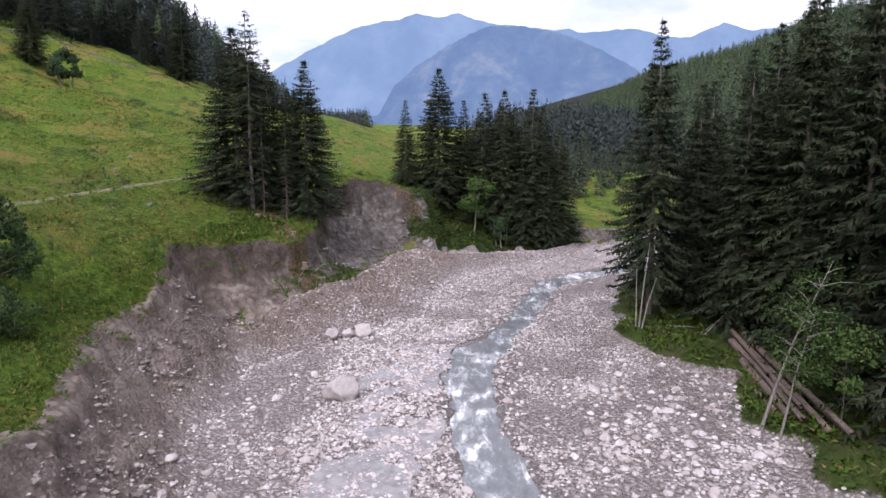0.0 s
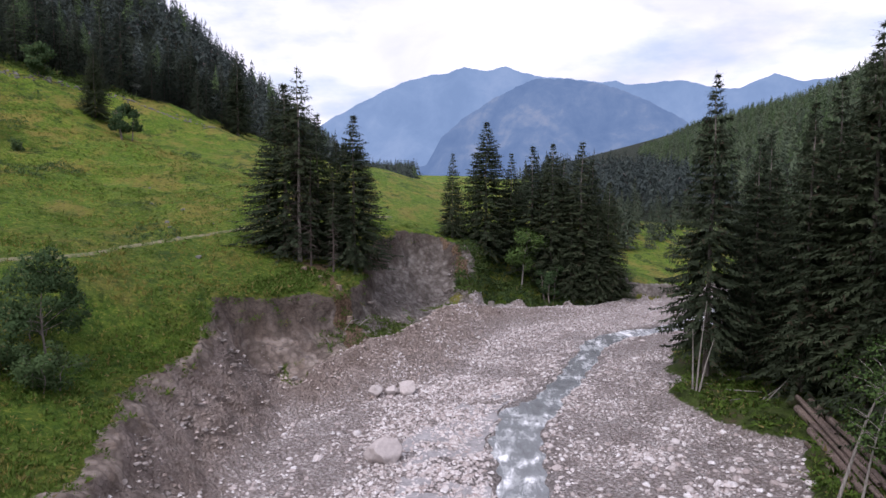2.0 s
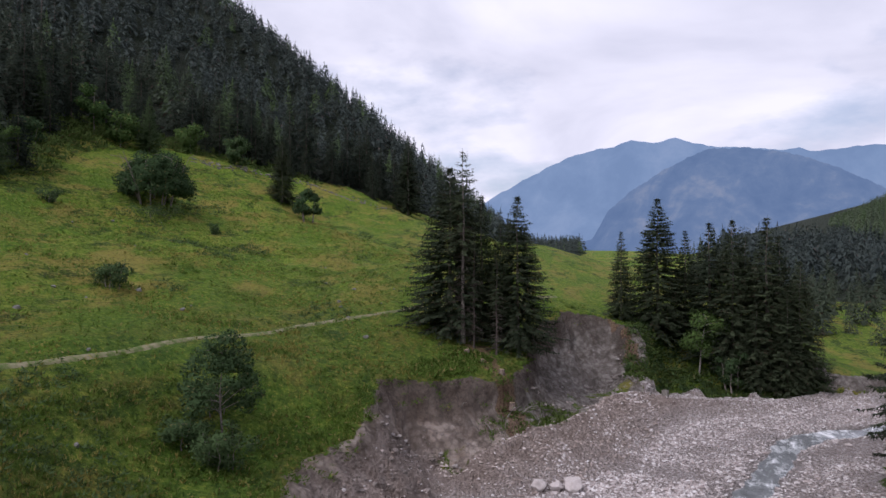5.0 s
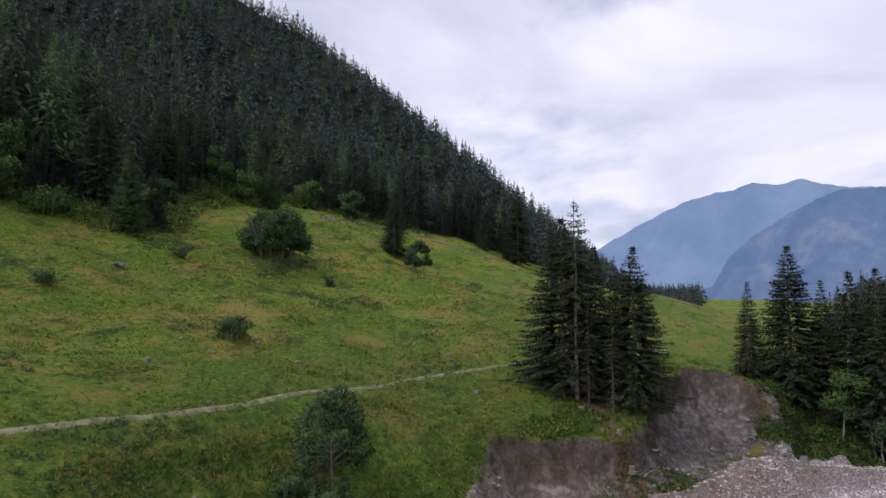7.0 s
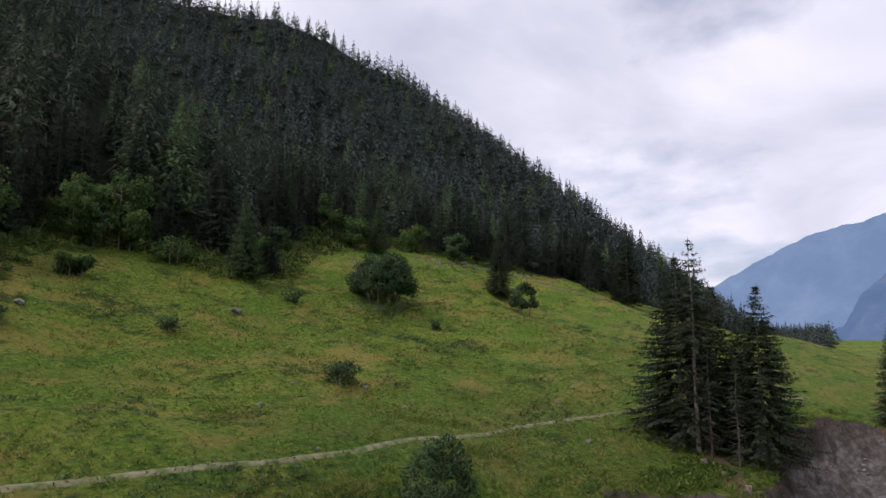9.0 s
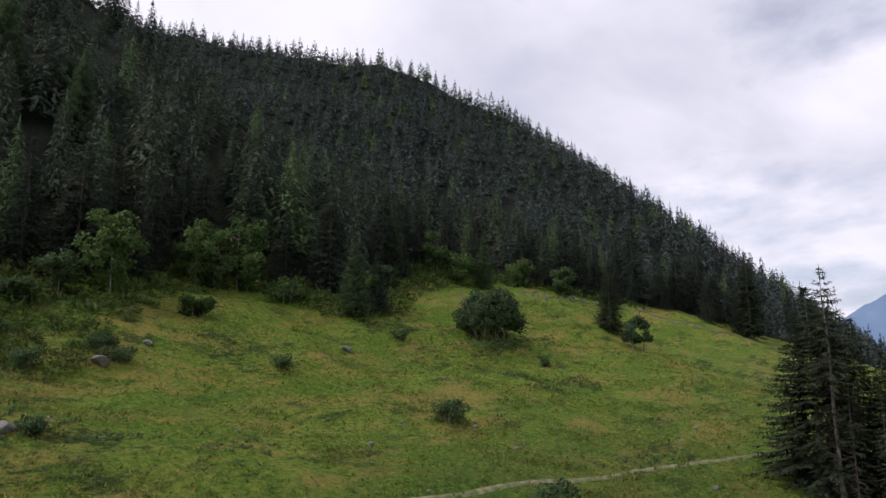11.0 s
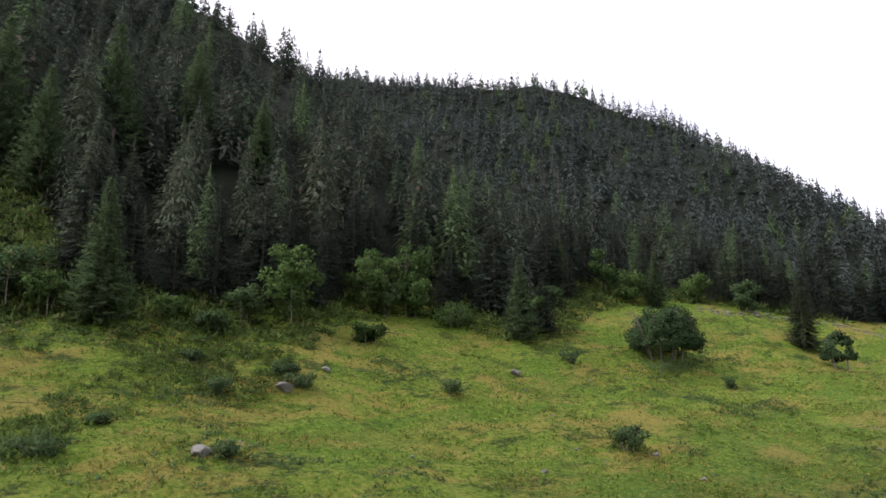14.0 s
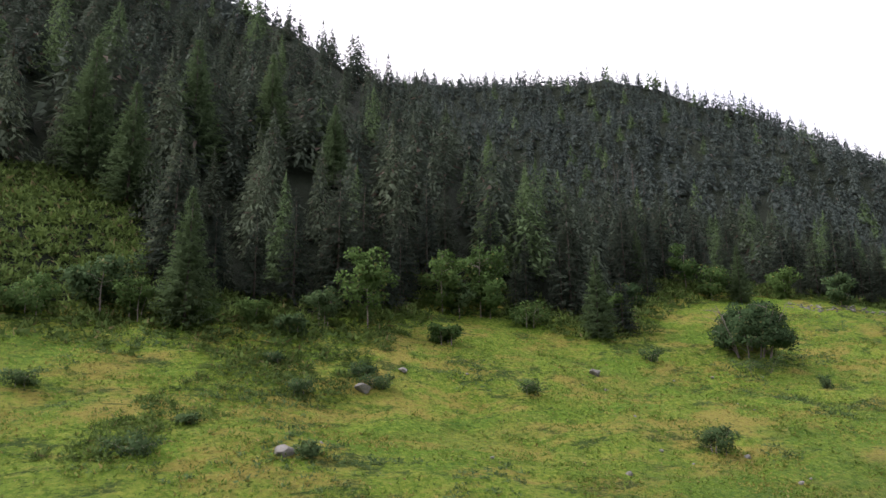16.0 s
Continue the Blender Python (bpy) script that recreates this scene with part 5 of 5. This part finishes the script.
near_line = lambda x, y, line: line_distance(x, y, line)[0]
grow("herbs", "green brush in the hollow behind the gravel mound", "herbs", sward(2600, 92, (-16, -5, 55, 72), 0.16, 0.42, lambda x, y, g, u: (near_line(x, y, [(-13.4, 57.6), (-10.4, 62.0), (-8.6, 66.5)]) < 1.5 + 0.8 * grain(x, y, 2.0, 2, 35)) & (u < 0.8)), clumps, M_FERN, 92, 0.04, 1.5)
grow("herbs", "leafy brush and nettles at the corner of the brink", "herbs", sward(2400, 93, (-23, -13, 56, 68), 0.2, 0.5, lambda x, y, g, u: (near_line(x, y, [(-18.8, 57.4), (-17.2, 60.4), (-16.6, 63.0)]) < 1.7 + 1.0 * grain(x, y, 2.0, 2, 36)) & (brink_d(x, y) > -0.2) & (u < 0.8)), clumps, M_HERB, 93, 0.04, 1.5)


def fringe(x, y, g, u):
    d = line_distance(x, y, edge_line)[0]
    return (d < 3.5 + 6 * (y < 33)) & (u < 0.75 * (1.0 - d / (3.5 + 6 * (y < 33))) + 0.35 * rolling(x, y, 5.0, 3))


grow("bracken", "bracken and shrubs before the forest", "herbs", sward(11000, 87, (-96, -62, -20, 140), 0.4, 1.1, fringe), clumps, M_FERN, 87, 0.05, 1.2)
slope_fern = wood_spots(24000, (-112, -66, -30, 140), lambda x, y: in_forest(x, y) & ((line_distance(x, y, edge_line)[0] < 7) | inside(x, y, GLADE)), 0.45, 1.1)
grow("bracken", "light green bracken on the steep bank", "herbs", slope_fern, clumps, M_FERN, 88, 0.05, 1.2)
grow("bracken", "dark bracken and bilberry running down into the pasture", "herbs", sward(9000, 90, (-78, -47, 2, 38), 0.18, 0.55, lambda x, y, g, u: inside(x + 3 * grain(x, y, 6.0, 2, 18), y + 3 * grain(x, y, 6.0, 2, 19), BRAKE) & (u < 0.62 + 1.2 * grain(x, y, 4.0, 2, 12) - 0.012 * np.clip(x + 70, 0, 30))), clumps, M_FERN, 90, 0.05, 1.2)
grow("herbs", "low dark bilberry patches on hummocks", "herbs", sward(30000, 91, (-78, -24, -10, 120), 0.15, 0.42, lambda x, y, g, u: green(g) & (u < 1.8 * (grain(x, y * 0.7, 6.5, 2, 14) - 0.25) + 0.10 * smooth(-x, 52, 66))), clumps, M_LEAF_DARK, 91, 0.05, 1.5)

# ---------------------------------------------------------------- timber
def log(points, radii, label, group):
    v, f = tube(points, radii, 10)
    origin = np.mean(np.asarray(points), axis=0)
    ob = new("log", mesh_of("log", v - origin, f, M_LOG, False))
    ob.location = origin
    return tagged(ob, label, "log", group)


G_L = "pile of felled logs"
for x0, y0, x1, y1, r, up in ((21.9, 51.0, 20.6, 37.6, 0.26, 0.0), (22.5, 51.4, 21.4, 36.2, 0.24, 0.0), (21.2, 47.4, 19.9, 38.0, 0.24, 0.0), (23.1, 50.6, 22.2, 35.6, 0.25, 0.0), (20.6, 46.6, 19.4, 38.6, 0.17, 0.0),
                              (22.2, 52.0, 20.9, 38.8, 0.17, 0.42), (22.8, 51.2, 21.8, 35.0, 0.21, 0.43), (21.5, 48.6, 20.3, 37.4, 0.13, 0.38)):
    ends = [(x0 + (x1 - x0) * q + 0.05 * math.sin(q * 7 + r * 40), y0 + (y1 - y0) * q, 0) for q in np.linspace(0, 1, 7)]
    za, zb = on_ground(x0, y0), on_ground(x1, y1)
    ends = [(x, y, za + (zb - za) * k / 6 + r + up) for k, (x, y, _) in enumerate(ends)]
    log(ends, [r * (1.12 - 0.05 * k) for k in range(7)], "weathered grey-brown log in a pile on the gravel" if r > 0.15 else "thin stripped pole lying on the log pile", G_L)


def stick(points, r, label, name="dead_stem", group=""):
    v, f = tri_tube(points, [r * (1 - 0.75 * k / (len(points) - 1)) for k in range(len(points))], 5)
    origin = np.asarray(points[0], float)
    ob = new(name, mesh_of(name, v - origin, f, M_BIRCH, True))
    ob.location = origin
    return tagged(ob, label, "dead wood", group)


for x, y, dx, dy, h in ((15.8, 54.5, 0.6, 0.2, 7.0), (16.0, 54.4, 1.0, 0.1, 4.2), (15.6, 54.7, -0.1, 0.2, 4.8), (21.6, 60.4, -0.6, 0.2, 3.6), (23.0, 58.2, 0.5, 0.2, 5.0)):
    z = on_ground(x, y, 0.1)
    stick([(x, y, z), (x + dx * 0.4, y + dy * 0.4, z + h * 0.5), (x + dx, y + dy, z + h)], 0.09, "bare grey dead stem standing on the bank", group="dead stems on the bank")
for x0, y0, x1, y1, lift in ((20.2, 52.6, 23.2, 54.2, 1.8), (17.4, 53.0, 19.2, 53.6, 0.1), (18.2, 55.0, 20.6, 54.2, 0.3), (20.4, 53.4, 21.0, 52.6, 1.0), (15.4, 56.6, 17.4, 55.8, 0.1), (19.0, 57.0, 21.6, 57.8, 0.4)):
    za, zb = on_ground(x0, y0) + 0.08, on_ground(x1, y1) + 0.08
    stick([(x0, y0, za), ((x0 + x1) / 2, (y0 + y1) / 2, (za + zb) / 2 + lift * 0.5), (x1, y1, zb + lift)], 0.07, "bleached fallen branch in the grass", "fallen_branch", "fallen branches in the grass")
rr = np.random.RandomState(5)
for x, y in ((-13.2, 57.6), (-12.4, 59.6), (-15.8, 57.0), (-10.2, 62.0), (-9.6, 68), (-8.2, 76), (-6.0, 80), (-3.2, 82), (-2.6, 84.5), (-11.4, 60.6)):
    z = on_ground(x, y, 0.05)
    dx, dy, dz = rr.uniform(-1.4, 1.4), rr.uniform(-1.2, 0.4), rr.uniform(0.5, 1.4)
    stick([(x, y, z), (x + dx * 0.5, y + dy * 0.5, z + dz * 0.6 + 0.2), (x + dx, y + dy, z + dz)], 0.07, "broken root sticking out of the torn bank", "root", "roots in the torn bank")

rr = np.random.RandomState(41)
for x, y in ((-157, 137), (-155.5, 139), (-153, 138), (-150, 141), (-148.5, 139.5), (-147, 142)):
    h, z = rr.uniform(9, 12.5), on_ground(x, y, 0.2)
    ob = stick([(x, y, z), (x + 0.2, y, z + h * 0.5), (x + rr.uniform(-0.4, 0.4), y, z + h)], 0.13, "grey dead spruce stem in the forest", group="dead stems in the forest")
    ob.data.materials[0] = M_DEADTWIG

# sawn stump on the crest of the mound
sx, sy = 0.2, 80.6
v, f = tube([(0, 0, -0.3), (0, 0, 0.15), (0.02, 0, 0.6), (0.03, 0.02, 1.1)], [0.55, 0.42, 0.37, 0.36], 12)
stump = new("stump", mesh_of("stump", v, f, M_BIRCH, False))
stump.matrix_basis = pose(sx, sy, on_ground(sx, sy), 4, -3, 20)
tagged(stump, "pale sawn tree stump on the gravel mound", "stump")

cut_face = tube([(0, 0, 0.42), (0, 0, 0.45)], [0.24, 0.23], 12)
stub = tube([(0, 0, -0.2), (0, 0, 0.08), (0.01, 0, 0.425)], [0.36, 0.27, 0.25], 12)
for x, y, size, turn in ((-17.2, 64.4, 1.1, 10), (-15.4, 63.0, 0.9, 80), (-13.4, 61.8, 1.0, 150), (-12.2, 60.6, 1.0, 220)):
    ob = base("stump", "low sawn stump with a pale cut face on bare soil", "stump", "sawn stumps on the brink", pose(x, y, on_ground(x, y, 0.03), 5, -4, turn) @ Matrix.Scale(size, 4))
    part("bark", mesh_of("stump_bark", *stub, M_LOG, False), ob)
    part("cut_face", mesh_of("stump_face", *cut_face, M_CUT, False), ob, "pale fresh-cut wood")

# ---------------------------------------------------------------- stones
small_shapes = [rock(s, 0.62, 0.16, 2) for s in range(8)]
tiny_shapes = [rock(40 + s, 0.6, 0.2, 1) for s in range(8)]


def wash_spots(count, seed, box, low, high, keep, power=3.0):
    r = np.random.RandomState(seed)
    x, y = r.uniform(box[0], box[1], count), r.uniform(box[2], box[3], count)
    g = ground_parts(x, y)
    ok = keep(x, y, g, r.rand(count))
    size = low + (high - low) * r.uniform(0, 1, count) ** power
    return np.stack([x, y, size], 1)[ok]


def from_stream(x, y):
    return np.abs(x - stream_x(y)) - stream_half(y)


def dry_bed(x, y, g, u):
    patch = 0.42 + 1.1 * rolling(x, y, 8.0, 4) + 0.40 * (x < stream_x(y)) * (x > -9) - 0.05 * braid_share(x, y) - 0.95 * brown_share(x, y)
    return (g[1] > 0.5) & (from_stream(x, y) > -0.05) & (u < np.clip(patch, 0.06, 1.0))


def shore(x, y, g, u):
    d = from_stream(x, y)
    return (g[1] > 0.5) & (d > -0.1) & (d < 1.3) & (u < np.where(x > stream_x(y), 0.9, 0.35))


def add_stones(spots, seed, shapes, label, mat=M_STONE, sink=0.25):
    ob = new("wash_stones", mesh_of("wash_stones", *scatter_rocks(spots, seed, shapes, sink), mat))
    return tagged(ob, label, "stones", kind="stuff")


grit_shapes = [pebble(60 + s) for s in range(8)]
add_stones(wash_spots(64000, 2, (-19, 22, 25, 92), 0.08, 0.24, lambda x, y, g, u: dry_bed(x, y, g, u * 0.8), 2.0), 5, grit_shapes, "small pale stones covering the wash")
add_stones(wash_spots(11000, 3, (-19, 22, 25, 92), 0.18, 0.40, dry_bed), 4, tiny_shapes, "pale pinkish cobbles strewn over the wash")
add_stones(wash_spots(7000, 6, (-4, 20, 25, 84), 0.18, 0.46, shore), 7, tiny_shapes, "white cobbles lining the stream")
add_stones(wash_spots(1500, 8, (-19, 22, 25, 88), 0.28, 0.60, lambda x, y, g, u: dry_bed(x, y, g, u) & (from_stream(x, y) > 0.3)), 9, small_shapes, "larger pale stones scattered over the wash")
add_stones(wash_spots(700, 10, (9, 20, 27, 46), 0.28, 0.70, lambda x, y, g, u: (g[1] > 0.3) & (u < 0.6 + 0.8 * rolling(x, y, 6.0, 3)) & (from_stream(x, y) > 3)), 11, small_shapes, "heap of large pale stones beside the bank")
add_stones(wash_spots(16000, 12, (-26, 0, 24, 90), 0.14, 0.60, lambda x, y, g, u: (g[2] > 0.3) & (brink_d(x, y) < -0.7) & (u < 0.22 + 0.8 * grain(x, y, 2.5, 2, 24)), 2.5), 13, tiny_shapes, "clods and stones on the torn earth bank", M_CLOD, 0.2)
add_stones(wash_spots(22000, 14, (-24, 0, 24, 90), 0.08, 0.36, lambda x, y, g, u: (g[2] > 0.2) & (brink_d(x, y) < -1.0) & (u < np.where(y < 53, 0.40, 0.03) + 0.4 * grain(x, y, 3.0, 2, 25)), 2.6), 15, grit_shapes, "brown-pink stones rolled down the torn bank", M_RUBBLE)

add_stones(wash_spots(9000, 18, (-8, 3, 24, 60), 0.16, 0.40, lambda x, y, g, u: (g[1] > 0.5) & (from_stream(x, y) > 0.0) & (u < 0.30 + 0.55 * braid_share(x, y) + 0.5 * rolling(x, y, 4.0, 3)), 1.8), 19, grit_shapes, "white rounded cobbles on the low bars by the stream")
add_stones(wash_spots(7000, 20, (-17, 0, 52, 80), 0.12, 0.36, lambda x, y, g, u: (mound_share(x, y) > 0.15) & (g[1] > 0.3) & (u < 0.7), 2.4), 21, grit_shapes, "brown-pink rubble on the gravel mound", M_RUBBLE)


def boulder(seed, x, y, w, h, label, mat=M_STONE, group="", turn=0, name="boulder", fine=4):
    v, f = rock(seed, 1.0, 0.006, fine, 13, 0.46)
    v = (v - (v.max(0) + v.min(0)) / 2) / np.ptp(v, axis=0) * [w, w * 0.85, h * 1.2]
    ob = new(name, mesh_of(name, v, f, mat, fine > 3))
    ob.matrix_basis = pose(x, y, on_ground(x, y) + h * (0.38 if mat is M_BOULDER else 0.15), 0, 0, turn)
    return tagged(ob, label, "boulder", group)


boulder(71, -6.6, 42.9, 2.5, 1.5, "large pale boulder lying on the wash", M_BOULDER)
for k, (x, y, w, h) in enumerate(((-8.9, 54.2, 1.2, 0.8), (-7.7, 54.9, 1.0, 0.75), (-6.5, 55.1, 1.4, 1.05))):
    boulder(80 + k, x, y, w, h, "pale boulder in a row at the mound's foot", M_BOULDER, group="boulders at the foot of the mound")
boulder(90, -46.6, 16.6, 1.5, 0.75, "grey lichened boulder in the meadow grass", M_FIELDSTONE)
boulder(91, -62.9, 27.5, 1.7, 0.9, "grey lichened boulder among shrubs", M_FIELDSTONE)
boulder(92, -65.3, 55.5, 1.4, 0.9, "small grey boulder on the meadow", M_FIELDSTONE)
boulder(93, -65.2, 32.4, 1.1, 0.5, "flat grey stone on the meadow", M_FIELDSTONE)
rr = np.random.RandomState(17)
for k in range(34):
    x, y = rr.uniform(-66, -24), rr.uniform(8, 88)
    g = ground_parts(np.array([x]), np.array([y]))
    if g[1][0] > 0.2 or g[2][0] > 0.2:
        continue
    w = rr.uniform(0.25, 0.6)
    boulder(200 + k, x, y, w, w * 0.6, "small pale stone lying in the pasture", M_FIELDSTONE, "stones in the pasture", name="stone", fine=2)

# tumbled stone wall along the crest of the pasture
wall_line = np.array([(-79.0, 107.4), (-76.8, 116), (-77.0, 124.4), (-73.0, 132.7), (-66.3, 141.0), (-58.8, 148.8)])
rr = np.random.RandomState(29)
q = np.sort(rr.uniform(0, len(wall_line) - 1, 260))
wx = np.interp(q, range(len(wall_line)), wall_line[:, 0]) + rr.normal(0, 0.9, 260)
wy = np.interp(q, range(len(wall_line)), wall_line[:, 1]) + rr.normal(0, 0.35, 260)
old_wall = new("stone_wall", mesh_of("stone_wall", *scatter_rocks(np.stack([wx, wy, rr.uniform(0.2, 0.7, 260)], 1), 30, tiny_shapes, 0.1), M_FIELDSTONE))
tagged(old_wall, "low tumbled line of grey field stones", "stones", kind="stuff")

# single cobbles that can be told apart in the near wash
cobble_meshes = [mesh_of("cobble", *rock(300 + s, 0.62, 0.10, 2), M_STONE, False) for s in range(10)]
rr = np.random.RandomState(23)
laid = 0
while laid < 290:
    x, y = rr.uniform(-15, 19), rr.uniform(29, 50)
    g = ground_parts(np.array([x]), np.array([y]))
    if g[1][0] < 0.6 or from_stream(np.array([x]), np.array([y]))[0] < 0.1:
        continue
    s = rr.uniform(0.26, 0.5) if rr.rand() < 0.85 else rr.uniform(0.5, 0.8)
    ob = new("stone", cobble_meshes[laid % 10])
    ob.parent = ground
    ob.matrix_basis = pose(x, y, float(g[0][0]) + 0.06 * s, rr.uniform(-12, 12), rr.uniform(-12, 12), rr.uniform(0, 360)) @ Matrix.Scale(s, 4)
    laid += 1
